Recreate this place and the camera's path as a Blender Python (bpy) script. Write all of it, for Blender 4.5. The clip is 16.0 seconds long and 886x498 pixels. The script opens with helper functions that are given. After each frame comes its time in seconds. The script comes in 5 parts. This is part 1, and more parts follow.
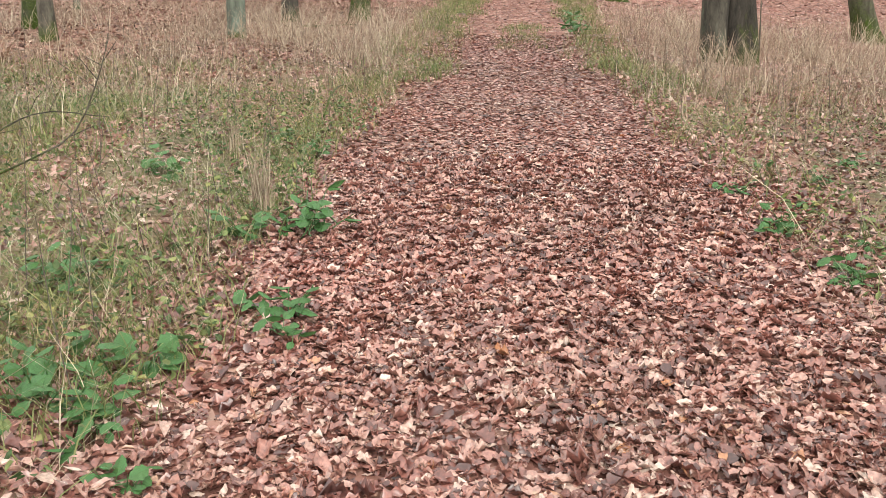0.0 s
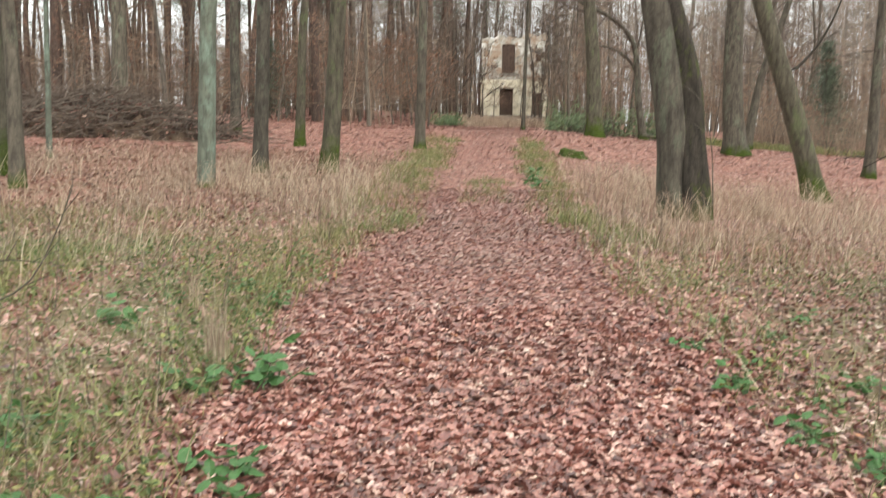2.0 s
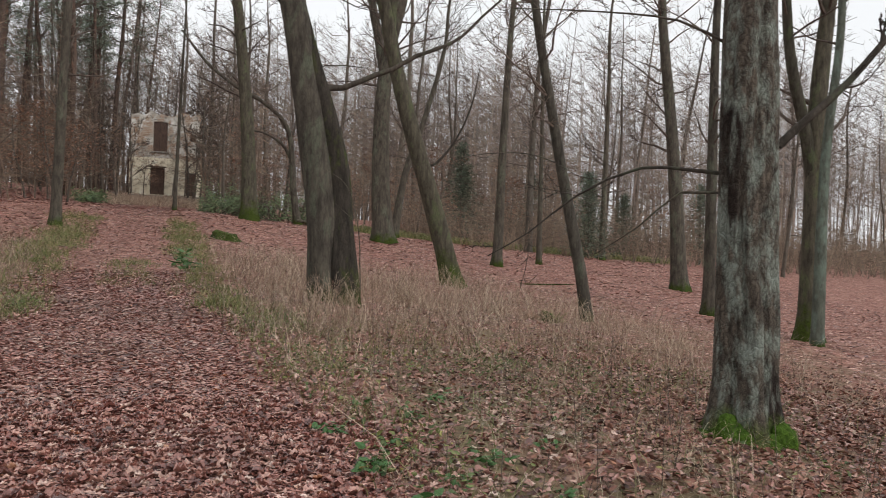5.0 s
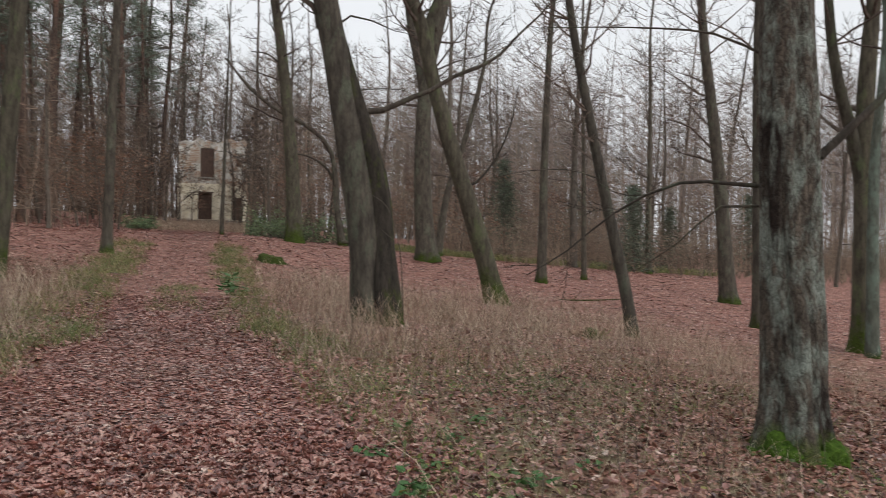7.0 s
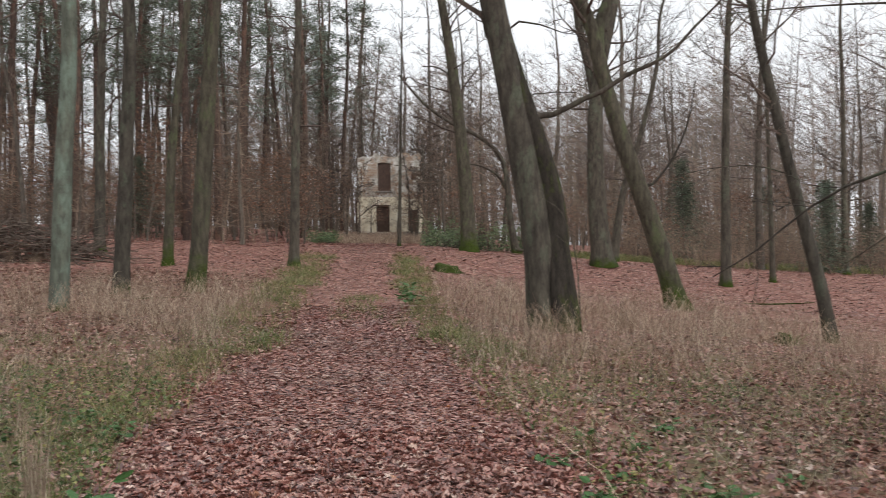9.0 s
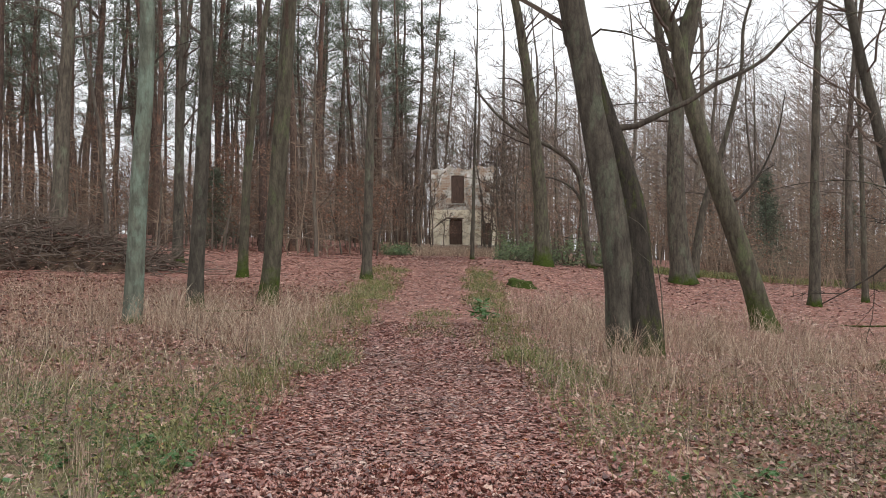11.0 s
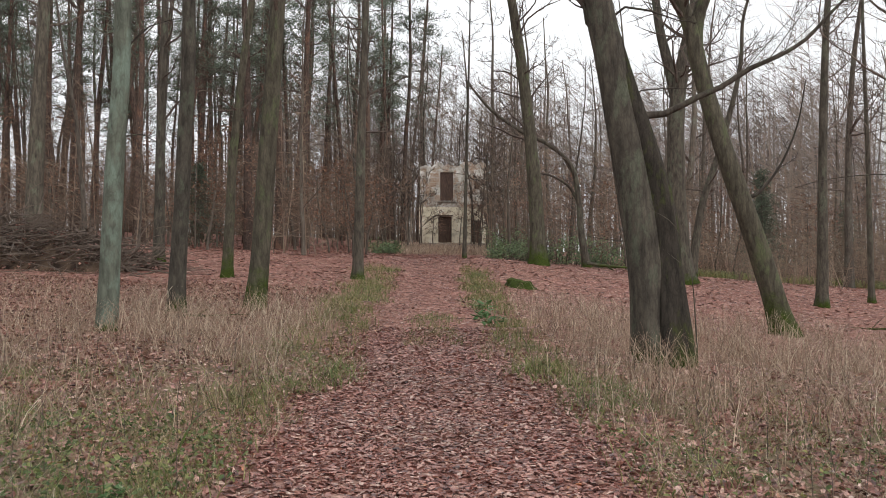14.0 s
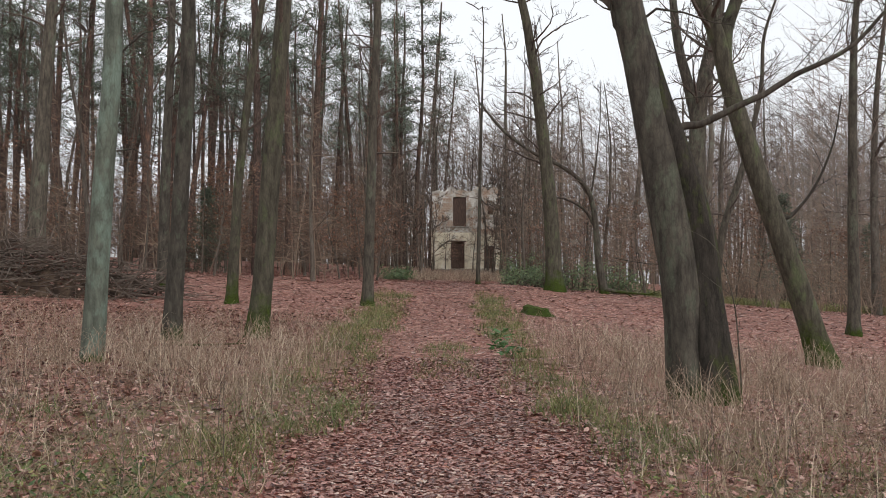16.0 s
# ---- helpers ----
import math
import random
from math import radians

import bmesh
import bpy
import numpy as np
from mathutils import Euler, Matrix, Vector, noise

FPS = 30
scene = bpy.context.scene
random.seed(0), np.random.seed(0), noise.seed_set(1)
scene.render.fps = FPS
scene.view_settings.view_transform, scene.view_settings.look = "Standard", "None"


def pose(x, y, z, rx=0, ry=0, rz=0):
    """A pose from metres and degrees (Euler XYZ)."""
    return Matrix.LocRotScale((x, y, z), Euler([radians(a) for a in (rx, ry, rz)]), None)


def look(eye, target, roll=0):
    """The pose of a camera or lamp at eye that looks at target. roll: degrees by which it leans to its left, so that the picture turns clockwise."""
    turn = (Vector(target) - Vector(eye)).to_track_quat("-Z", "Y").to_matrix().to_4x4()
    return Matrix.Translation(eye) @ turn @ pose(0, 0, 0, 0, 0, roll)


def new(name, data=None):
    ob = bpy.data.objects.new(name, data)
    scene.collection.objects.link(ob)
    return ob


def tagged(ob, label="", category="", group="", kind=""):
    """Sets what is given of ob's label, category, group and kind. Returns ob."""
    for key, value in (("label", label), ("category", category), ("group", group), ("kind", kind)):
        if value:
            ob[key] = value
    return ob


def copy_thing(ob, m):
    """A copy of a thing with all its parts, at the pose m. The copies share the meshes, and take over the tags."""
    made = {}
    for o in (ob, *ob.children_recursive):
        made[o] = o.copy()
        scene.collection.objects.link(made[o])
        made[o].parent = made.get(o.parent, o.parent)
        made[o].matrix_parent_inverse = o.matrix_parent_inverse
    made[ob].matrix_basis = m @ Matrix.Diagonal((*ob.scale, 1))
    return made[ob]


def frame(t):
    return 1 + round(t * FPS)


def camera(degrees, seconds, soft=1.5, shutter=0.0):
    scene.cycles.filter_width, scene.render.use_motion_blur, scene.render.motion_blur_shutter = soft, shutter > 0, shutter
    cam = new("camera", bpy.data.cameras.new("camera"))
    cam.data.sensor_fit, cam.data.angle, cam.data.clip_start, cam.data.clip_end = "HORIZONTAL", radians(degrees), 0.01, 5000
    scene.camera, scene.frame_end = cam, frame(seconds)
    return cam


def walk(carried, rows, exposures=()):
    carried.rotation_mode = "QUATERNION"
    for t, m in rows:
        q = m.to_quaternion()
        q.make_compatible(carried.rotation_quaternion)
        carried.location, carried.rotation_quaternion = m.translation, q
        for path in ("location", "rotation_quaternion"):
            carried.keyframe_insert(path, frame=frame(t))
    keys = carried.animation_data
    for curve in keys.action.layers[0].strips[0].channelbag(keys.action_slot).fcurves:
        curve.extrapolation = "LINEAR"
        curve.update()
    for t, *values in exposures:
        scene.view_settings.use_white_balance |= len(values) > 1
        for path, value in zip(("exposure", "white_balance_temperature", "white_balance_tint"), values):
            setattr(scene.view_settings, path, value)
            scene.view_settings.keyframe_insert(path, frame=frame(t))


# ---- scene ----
cam = camera(55.0, 16.0, soft=0.8, shutter=0.5)
# seconds, eye x y z, pitch, roll, yaw
PATH = [
    (0.0, -0.000, 0.000, 1.452, -16.47, 0.68, 6.41),
    (0.5, 0.003, -0.003, 1.450, -16.26, 0.64, 6.29),
    (1.0, 0.008, -0.021, 1.455, -15.38, 0.47, 5.92),
    (1.5, 0.025, -0.008, 1.465, -10.99, 0.25, 5.37),
    (2.0, 0.051, 0.014, 1.485, -6.57, -0.30, 4.35),
    (2.5, 0.071, 0.052, 1.485, -3.10, -1.20, 0.77),
    (3.0, 0.089, 0.109, 1.482, -2.24, -1.60, -2.68),
    (3.5, 0.098, 0.146, 1.480, -2.06, -1.56, -5.97),
    (4.0, 0.122, 0.170, 1.482, -1.51, -1.68, -10.62),
    (4.5, 0.136, 0.140, 1.475, -0.80, -2.22, -15.28),
    (4.7, 0.141, 0.130, 1.471, -0.68, -2.30, -16.89),
    (5.7, 0.165, 0.105, 1.485, 0.00, -1.60, -19.50),
    (6.8, 0.190, 0.085, 1.505, 0.46, -0.83, -16.68),
    (7.0, 0.198, 0.085, 1.503, 0.65, -0.69, -15.37),
    (7.5, 0.218, 0.110, 1.490, 0.91, -0.46, -10.92),
    (8.0, 0.243, 0.118, 1.488, 1.00, 0.07, -8.99),
    (8.5, 0.240, 0.131, 1.485, 1.10, 0.36, -6.67),
    (9.0, 0.205, 0.202, 1.478, 1.19, 0.72, -3.68),
    (9.2, 0.202, 0.261, 1.468, 1.19, 0.72, -2.29),
    (11.3, 0.179, 0.754, 1.560, 2.09, 0.15, 1.73),
    (11.5, 0.157, 0.825, 1.554, 2.05, 0.26, 2.09),
    (12.0, 0.068, 1.001, 1.586, 1.87, 0.21, 0.79),
    (12.5, 0.023, 1.168, 1.580, 1.65, 0.12, 0.68),
    (13.0, -0.006, 1.458, 1.593, 1.33, -0.23, 2.69),
    (13.5, -0.088, 1.677, 1.607, 1.64, -0.15, 3.75),
    (14.0, -0.171, 1.885, 1.630, 1.88, -0.01, 0.11),
    (14.5, -0.159, 2.185, 1.632, 2.66, 0.05, 1.26),
    (15.0, -0.162, 2.390, 1.643, 3.29, -0.35, 2.89),
    (15.5, -0.221, 2.602, 1.641, 4.01, -0.13, 0.60),
    (16.0, -0.203, 2.935, 1.629, 3.67, -0.07, 0.94),
]
# seconds, stops, kelvin, tint: the camera darkens and cools as it lifts to the sky
EXPOSURES = [(0.0, 1.42, 6650, 4), (1.0, 1.42, 6650, 4), (1.6, 1.5, 6650, 4), (2.1, 1.33, 6650, 4), (2.6, 0.92, 6650, 7), (3.2, 0.76, 6600, 8), (4.5, 0.46, 6520, 10),
             (7.0, 0.23, 6400, 10), (9.0, 0.46, 6400, 10), (11.5, 0.67, 6430, 10), (12.5, 0.74, 6450, 10), (13.5, 0.8, 6450, 10), (14.0, 0.52, 6450, 10), (15.0, 0.47, 6400, 10), (15.5, 0.17, 6400, 10), (16.0, 0.4, 6350, 10)]
walk(cam, [(t, pose(x, y, z, 90 + p, r, w)) for t, x, y, z, p, r, w in PATH], EXPOSURES)

# ---- sky and light: a white overcast winter sky ----
world = bpy.data.worlds.new("overcast_sky")
scene.world = world
world.use_nodes = True
wn, wl = world.node_tree.nodes, world.node_tree.links
sky = wn.new("ShaderNodeTexSky")
sky.sky_type = "NISHITA"
sky.sun_disc = False
sky.sun_elevation, sky.sun_rotation = radians(32), radians(150)
sky.dust_density, sky.ozone_density, sky.air_density = 6.0, 1.0, 1.0
pale = wn.new("ShaderNodeHueSaturation")
pale.inputs["Saturation"].default_value = 0.12
wl.new(sky.outputs[0], pale.inputs["Color"])
cloud = wn.new("ShaderNodeMix")
cloud.data_type = "RGBA"
cloud.inputs["Factor"].default_value = 0.75
cloud.inputs["B"].default_value = (6.6, 6.75, 6.9, 1)
wl.new(pale.outputs[0], cloud.inputs["A"])
wl.new(cloud.outputs["Result"], wn["Background"].inputs["Color"])
wn["Background"].inputs["Strength"].default_value = 0.13
sun_data = bpy.data.lights.new("sun", "SUN")
sun_data.energy, sun_data.angle, sun_data.color = 0.5, radians(25), (1.0, 0.97, 0.93)
sun = new("sun", sun_data)
sun.matrix_world = look((0, 0, 30), (-8, 14, 15))

rng = np.random.default_rng(7)


# ---- terrain ----
def height(x, y):
    x, y = np.asarray(x, float), np.asarray(y, float)
    yy = np.clip(y, -30, 75)
    base = 0.035 * yy + 0.0004 * np.maximum(yy, 0) ** 2 + 0.4 * np.exp(-((yy - 38) / 9) ** 2)
    base = base - 2.6 * np.tanh(0.09 * np.maximum(x - 1.5, 0) / 2.6) + 1.2 * np.tanh(0.05 * np.maximum(-x - 1, 0) / 1.2)
    far = np.clip((np.hypot(x, y - 20) - 90) / 300, 0, 1)
    return base * (1 - far)


def path_left(y):
    return np.interp(y, [-5, 2, 6, 9, 13, 24, 38, 60], [-1.2, -1.15, -1.4, -1.5, -1.2, -1.6, -2.0, -2.0])


def path_right(y):
    return np.interp(y, [-5, 2, 5, 9, 13, 24, 38, 60], [1.5, 1.35, 1.15, 0.9, 0.45, 0.4, 0.3, 0.5])


def wobble(x, y, scale, seed=0.0):
    return np.array([noise.noise((a * scale + seed, b * scale, seed * 1.7)) for a, b in zip(np.ravel(x), np.ravel(y))])


# ---- materials ----
def material(name, rough=0.8, spec=0.3):
    m = bpy.data.materials.new(name)
    m.use_nodes = True
    b = m.node_tree.nodes["Principled BSDF"]
    b.inputs["Roughness"].default_value = rough
    b.inputs["Specular IOR Level"].default_value = spec
    return m, m.node_tree.nodes, m.node_tree.links, b


def ramp(nodes, stops, mode="LINEAR"):
    r = nodes.new("ShaderNodeValToRGB")
    r.color_ramp.interpolation = mode
    while len(r.color_ramp.elements) < len(stops):
        r.color_ramp.elements.new(0.5)
    for e, (p, c) in zip(r.color_ramp.elements, stops):
        e.position, e.color = p, (*c, 1)
    return r


def noise_node(nodes, links, scale, detail=4.0, coord="Object", stretch=None, rough=0.55):
    tc = nodes.new("ShaderNodeTexCoord")
    n = nodes.new("ShaderNodeTexNoise")
    n.inputs["Scale"].default_value, n.inputs["Detail"].default_value, n.inputs["Roughness"].default_value = scale, detail, rough
    if stretch:
        mp = nodes.new("ShaderNodeMapping")
        mp.inputs["Scale"].default_value = stretch
        links.new(tc.outputs[coord], mp.inputs["Vector"])
        links.new(mp.outputs[0], n.inputs["Vector"])
    else:
        links.new(tc.outputs[coord], n.inputs["Vector"])
    return n


def mix(nodes, links, fac, a, b, mode="MIX"):
    m = nodes.new("ShaderNodeMix")
    m.data_type, m.blend_type = "RGBA", mode
    for sock, v in ((m.inputs["Factor"], fac), (m.inputs["A"], a), (m.inputs["B"], b)):
        if isinstance(v, (int, float)):
            sock.default_value = v
        elif isinstance(v, tuple):
            sock.default_value = (*v, 1)
        else:
            links.new(v, sock)
    return m.outputs["Result"]


def bump(nodes, links, bsdf, src, strength, distance):
    b = nodes.new("ShaderNodeBump")
    b.inputs["Strength"].default_value, b.inputs["Distance"].default_value = strength, distance
    links.new(src, b.inputs["Height"])
    links.new(b.outputs[0], bsdf.inputs["Normal"])


def islands(name, stops, rough=0.7, spec=0.3, mottle=6.0, through_light=0.0, drift=0.5):
    """Many small pieces in one mesh: each takes its own shade."""
    m, n, l, b = material(name, rough, spec)
    g = n.new("ShaderNodeNewGeometry")
    r = ramp(n, stops)
    l.new(g.outputs["Random Per Island"], r.inputs[0])
    nz = noise_node(n, l, mottle, 3.0)
    dark = ramp(n, [(0.3, (0.45, 0.41, 0.4)), (0.68, (1.2, 1.17, 1.15))])
    l.new(nz.outputs[0], dark.inputs[0])
    col = mix(n, l, 0.8, r.outputs[0], dark.outputs[0], "MULTIPLY")
    wide = noise_node(n, l, 0.55, 4.0)
    hue = ramp(n, [(0.35, (1.12, 0.86, 0.74)), (0.65, (0.92, 1.0, 0.9))])
    l.new(wide.outputs[0], hue.inputs[0])
    col = mix(n, l, drift, col, hue.outputs[0], "MULTIPLY")
    l.new(col, b.inputs["Base Color"])
    if through_light:
        tr = n.new("ShaderNodeBsdfTranslucent")
        ms = n.new("ShaderNodeMixShader")
        ms.inputs[0].default_value = through_light
        l.new(col, tr.inputs[0])
        l.new(b.outputs[0], ms.inputs[1])
        l.new(tr.outputs[0], ms.inputs[2])
        l.new(ms.outputs[0], n["Material Output"].inputs["Surface"])
    return m


def bark(name, dark, light, lichen, lichen_amount=0.5, moss=0.0, scale=1.0, cracks=0.3, moss_shade=0.65, scars=0.0):
    """Bark: long furrows, blotches of lichen, moss round the foot."""
    m, n, l, b = material(name, 0.9, 0.15)
    furrow = noise_node(n, l, 11 * scale, 6.0, stretch=(1, 1, 0.22), rough=0.6)
    r = ramp(n, [(0.28, dark), (0.68, light)])
    l.new(furrow.outputs[0], r.inputs[0])
    blotch = noise_node(n, l, 3.2 * scale, 6.0, stretch=(1, 1, 0.45), rough=0.7)
    lo = ramp(n, [(0.62 - 0.25 * lichen_amount, (0, 0, 0)), (0.72 - 0.2 * lichen_amount, (1, 1, 1))])
    l.new(blotch.outputs[0], lo.inputs[0])
    col = mix(n, l, lo.outputs[0], r.outputs[0], lichen)
    if scars:
        rot = noise_node(n, l, 2.6, 5.0, stretch=(1, 1, 0.3), rough=0.6)
        rr = ramp(n, [(0.62 - 0.1 * scars, (0, 0, 0)), (0.68 - 0.1 * scars, (1, 1, 1))])
        l.new(rot.outputs[0], rr.inputs[0])
        col = mix(n, l, rr.outputs[0], col, (0.03, 0.022, 0.018))
    if moss:
        tc = n.new("ShaderNodeTexCoord")
        sep = n.new("ShaderNodeSeparateXYZ")
        l.new(tc.outputs["Object"], sep.inputs[0])
        patch = noise_node(n, l, 4.0, 5.0)
        k = n.new("ShaderNodeMath")
        k.operation = "MULTIPLY_ADD"
        k.inputs[1].default_value = -1.0 / moss
        l.new(sep.outputs["Z"], k.inputs[0])
        l.new(patch.outputs[0], k.inputs[2])
        mr = ramp(n, [(0.02, (0, 0, 0)), (0.36, (1, 1, 1))])
        l.new(k.outputs[0], mr.inputs[0])
        mg = noise_node(n, l, 40, 3.0)
        mgr = ramp(n, [(0.3, tuple(c * moss_shade for c in (0.026, 0.044, 0.008))), (0.7, tuple(c * moss_shade for c in (0.11, 0.155, 0.026)))])
        l.new(mg.outputs[0], mgr.inputs[0])
        col = mix(n, l, mr.outputs[0], col, mgr.outputs[0])
    tone = n.new("ShaderNodeObjectInfo")
    tr = ramp(n, [(0.0, (0.75, 0.75, 0.75)), (1.0, (1.15, 1.12, 1.08))])
    l.new(tone.outputs["Random"], tr.inputs[0])
    col = mix(n, l, 1.0, col, tr.outputs[0], "MULTIPLY")
    l.new(col, b.inputs["Base Color"])
    crack = n.new("ShaderNodeTexVoronoi")
    crack.feature = "DISTANCE_TO_EDGE"
    crack.inputs["Scale"].default_value = 16 * scale
    tc2, mp2 = n.new("ShaderNodeTexCoord"), n.new("ShaderNodeMapping")
    mp2.inputs["Scale"].default_value = (1, 1, 0.3)
    warp = noise_node(n, l, 6 * scale, 4.0)
    jog = n.new("ShaderNodeVectorMath")
    jog.operation = "MULTIPLY_ADD"
    jog.inputs[1].default_value = (0.12, 0.12, 0.12)
    l.new(warp.outputs["Color"], jog.inputs[0])
    l.new(tc2.outputs["Object"], jog.inputs[2])
    l.new(jog.outputs[0], mp2.inputs["Vector"])
    l.new(mp2.outputs[0], crack.inputs["Vector"])
    cr2 = ramp(n, [(0.0, (0.35, 0.33, 0.32)), (0.14, (1.0, 1.0, 1.0))])
    l.new(crack.outputs["Distance"], cr2.inputs[0])
    col = mix(n, l, cracks, col, cr2.outputs[0], "MULTIPLY")
    l.new(col, b.inputs["Base Color"])
    hgt = n.new("ShaderNodeMath")
    hgt.operation = "MULTIPLY_ADD"
    hgt.inputs[1].default_value = 2.0 * cracks
    l.new(crack.outputs["Distance"], hgt.inputs[0])
    l.new(furrow.outputs[0], hgt.inputs[2])
    bump(n, l, b, hgt.outputs[0], 0.7, 0.025)
    return m


BARK_GREY = bark("grey_bark", (0.035, 0.031, 0.026), (0.125, 0.11, 0.088), (0.12, 0.13, 0.095), 0.35, 0.9)
BARK_PALE = bark("pale_green_bark", (0.06, 0.066, 0.055), (0.14, 0.155, 0.125), (0.16, 0.205, 0.17), 0.6, 0.5, 1.0, 0.25)
BARK_MOSSY = bark("mossy_bark", (0.035, 0.031, 0.024), (0.11, 0.1, 0.075), (0.095, 0.11, 0.06), 0.35, 2.0)
BARK_OLD = bark("old_lichened_bark", (0.018, 0.016, 0.014), (0.15, 0.125, 0.1), (0.24, 0.27, 0.235), 0.62, 0.75, 1.6, 0.7, 1.0, 0.55)
BARK_STREAKED = bark("moss_streaked_bark", (0.02, 0.017, 0.014), (0.075, 0.063, 0.051), (0.07, 0.082, 0.026), 0.42, 0.7)
BARK_FAR = bark("brown_grey_bark", (0.06, 0.05, 0.042), (0.16, 0.135, 0.112), (0.16, 0.16, 0.13), 0.35)
BARK_PINE = bark("red_pine_bark", (0.055, 0.042, 0.036), (0.135, 0.096, 0.078), (0.18, 0.105, 0.078), 0.4, 0.0, 1.0, 0.7)
TWIG = bark("twig_bark", (0.065, 0.052, 0.045), (0.15, 0.12, 0.1), (0.15, 0.13, 0.105), 0.2)
LIMB = bark("dark_limb_bark", (0.035, 0.03, 0.025), (0.1, 0.085, 0.07), (0.1, 0.11, 0.075), 0.3)

LEAF = islands("fallen_beech_leaves", [(0.0, (0.075, 0.028, 0.024)), (0.2, (0.19, 0.074, 0.061)), (0.45, (0.325, 0.144, 0.119)), (0.7, (0.435, 0.228, 0.191)), (0.9, (0.53, 0.338, 0.289)), (0.98, (0.65, 0.51, 0.45)), (1.0, (0.44, 0.17, 0.06))], 0.36, 1.0, 70, 0.08, 0.5)
LEAF_FAR = islands("forest_floor_leaves", [(0.0, (0.11, 0.046, 0.037)), (0.3, (0.26, 0.11, 0.086)), (0.7, (0.41, 0.2, 0.157)), (0.9, (0.54, 0.325, 0.262)), (1.0, (0.66, 0.49, 0.41))], 0.45, 0.9, 8)
# older leaves, darkened further: the dim light under trees is in this colour
LEAF_SHADED = islands("old_leaves_shaded", [(0.0, (0.055, 0.025, 0.019)), (0.4, (0.17, 0.074, 0.054)), (0.8, (0.285, 0.144, 0.105)), (0.95, (0.42, 0.265, 0.2)), (1.0, (0.46, 0.36, 0.29))], 0.55, 0.4, 40)
STRAW = islands("dry_grass", [(0.0, (0.19, 0.13, 0.1)), (0.4, (0.345, 0.258, 0.198)), (0.75, (0.49, 0.4, 0.307)), (1.0, (0.65, 0.57, 0.455))], 0.7, 0.3, 5, 0.2, 0.3)
PALE_STRAW = islands("bleached_straw", [(0.0, (0.34, 0.28, 0.2)), (0.5, (0.5, 0.44, 0.33)), (1.0, (0.64, 0.59, 0.47))], 0.6, 0.3, 8, 0.2)
GREEN = islands("green_grass", [(0.0, (0.095, 0.135, 0.05)), (0.4, (0.17, 0.21, 0.08)), (0.75, (0.26, 0.28, 0.125)), (1.0, (0.37, 0.35, 0.18))], 0.6, 0.3, 5, 0.25)
WEED = islands("low_weed_leaves", [(0.0, (0.06, 0.11, 0.04)), (0.45, (0.12, 0.175, 0.065)), (0.8, (0.22, 0.265, 0.1)), (1.0, (0.38, 0.36, 0.14))], 0.55, 0.35, 30, 0.25, 0.3)
HERB = islands("green_herb_leaves", [(0.0, (0.04, 0.115, 0.04)), (0.5, (0.07, 0.18, 0.06)), (1.0, (0.12, 0.25, 0.085))], 0.5, 0.4, 30, 0.25)
EVERGREEN = islands("dark_evergreen_leaves", [(0.0, (0.05, 0.085, 0.035)), (0.6, (0.1, 0.155, 0.065)), (1.0, (0.19, 0.25, 0.12))], 0.5, 0.4, 10, 0.2)
NEEDLE = islands("pine_needles", [(0.0, (0.06, 0.09, 0.068)), (0.5, (0.115, 0.155, 0.118)), (1.0, (0.2, 0.245, 0.19))], 0.6, 0.3, 3, 0.25)
BRUSH = islands("undergrowth_twigs", [(0.0, (0.115, 0.094, 0.078)), (0.6, (0.21, 0.17, 0.137)), (1.0, (0.3, 0.24, 0.19))], 0.9, 0.1, 0.4)
# dry twig grey, made paler: the haze of distance is put into the colour
HAZY_TWIG = islands("distant_hazy_twigs", [(0.0, (0.15, 0.132, 0.122)), (0.6, (0.23, 0.2, 0.182)), (1.0, (0.3, 0.25, 0.215))], 0.9, 0.1, 0.2)
RUSSET = islands("withered_leaves", [(0.0, (0.15, 0.08, 0.055)), (0.5, (0.22, 0.13, 0.09)), (1.0, (0.3, 0.2, 0.14))], 0.6, 0.3, 5, 0.25)

ground_mat, gn, gl, gb = material("leaf_strewn_soil", 0.85, 0.2)
cells = gn.new("ShaderNodeTexVoronoi")
cells.inputs["Scale"].default_value = 13.0
tcg = gn.new("ShaderNodeTexCoord")
gl.new(tcg.outputs["Object"], cells.inputs["Vector"])
cell_shade = gn.new("ShaderNodeSeparateColor")
gl.new(cells.outputs["Color"], cell_shade.inputs[0])
cr = ramp(gn, [(0.0, (0.12, 0.05, 0.039)), (0.35, (0.24, 0.104, 0.08)), (0.7, (0.34, 0.172, 0.134)), (1.0, (0.46, 0.29, 0.235))])
gl.new(cell_shade.outputs[0], cr.inputs[0])
soil = noise_node(gn, gl, 1.6, 9.0, rough=0.7)
sr = ramp(gn, [(0.32, (0.5, 0.48, 0.47)), (0.62, (1.0, 1.0, 1.0))])
gl.new(soil.outputs[0], sr.inputs[0])
gcol = mix(gn, gl, 0.9, cr.outputs[0], sr.outputs[0], "MULTIPLY")
turf = noise_node(gn, gl, 22, 6.0, rough=0.75)
tr_ = ramp(gn, [(0.32, (0.06, 0.05, 0.03)), (0.5, (0.13, 0.115, 0.06)), (0.68, (0.24, 0.19, 0.12))])
gl.new(turf.outputs[0], tr_.inputs[0])
zone = gn.new("ShaderNodeAttribute")
zone.attribute_name = "turf"
patchy = noise_node(gn, gl, 1.1, 5.0)
pr_ = ramp(gn, [(0.38, (0, 0, 0)), (0.55, (1, 1, 1))])
gl.new(patchy.outputs[0], pr_.inputs[0])
zm = mix(gn, gl, 1.0, zone.outputs["Color"], pr_.outputs[0], "MULTIPLY")
gcol = mix(gn, gl, zm, gcol, tr_.outputs[0])
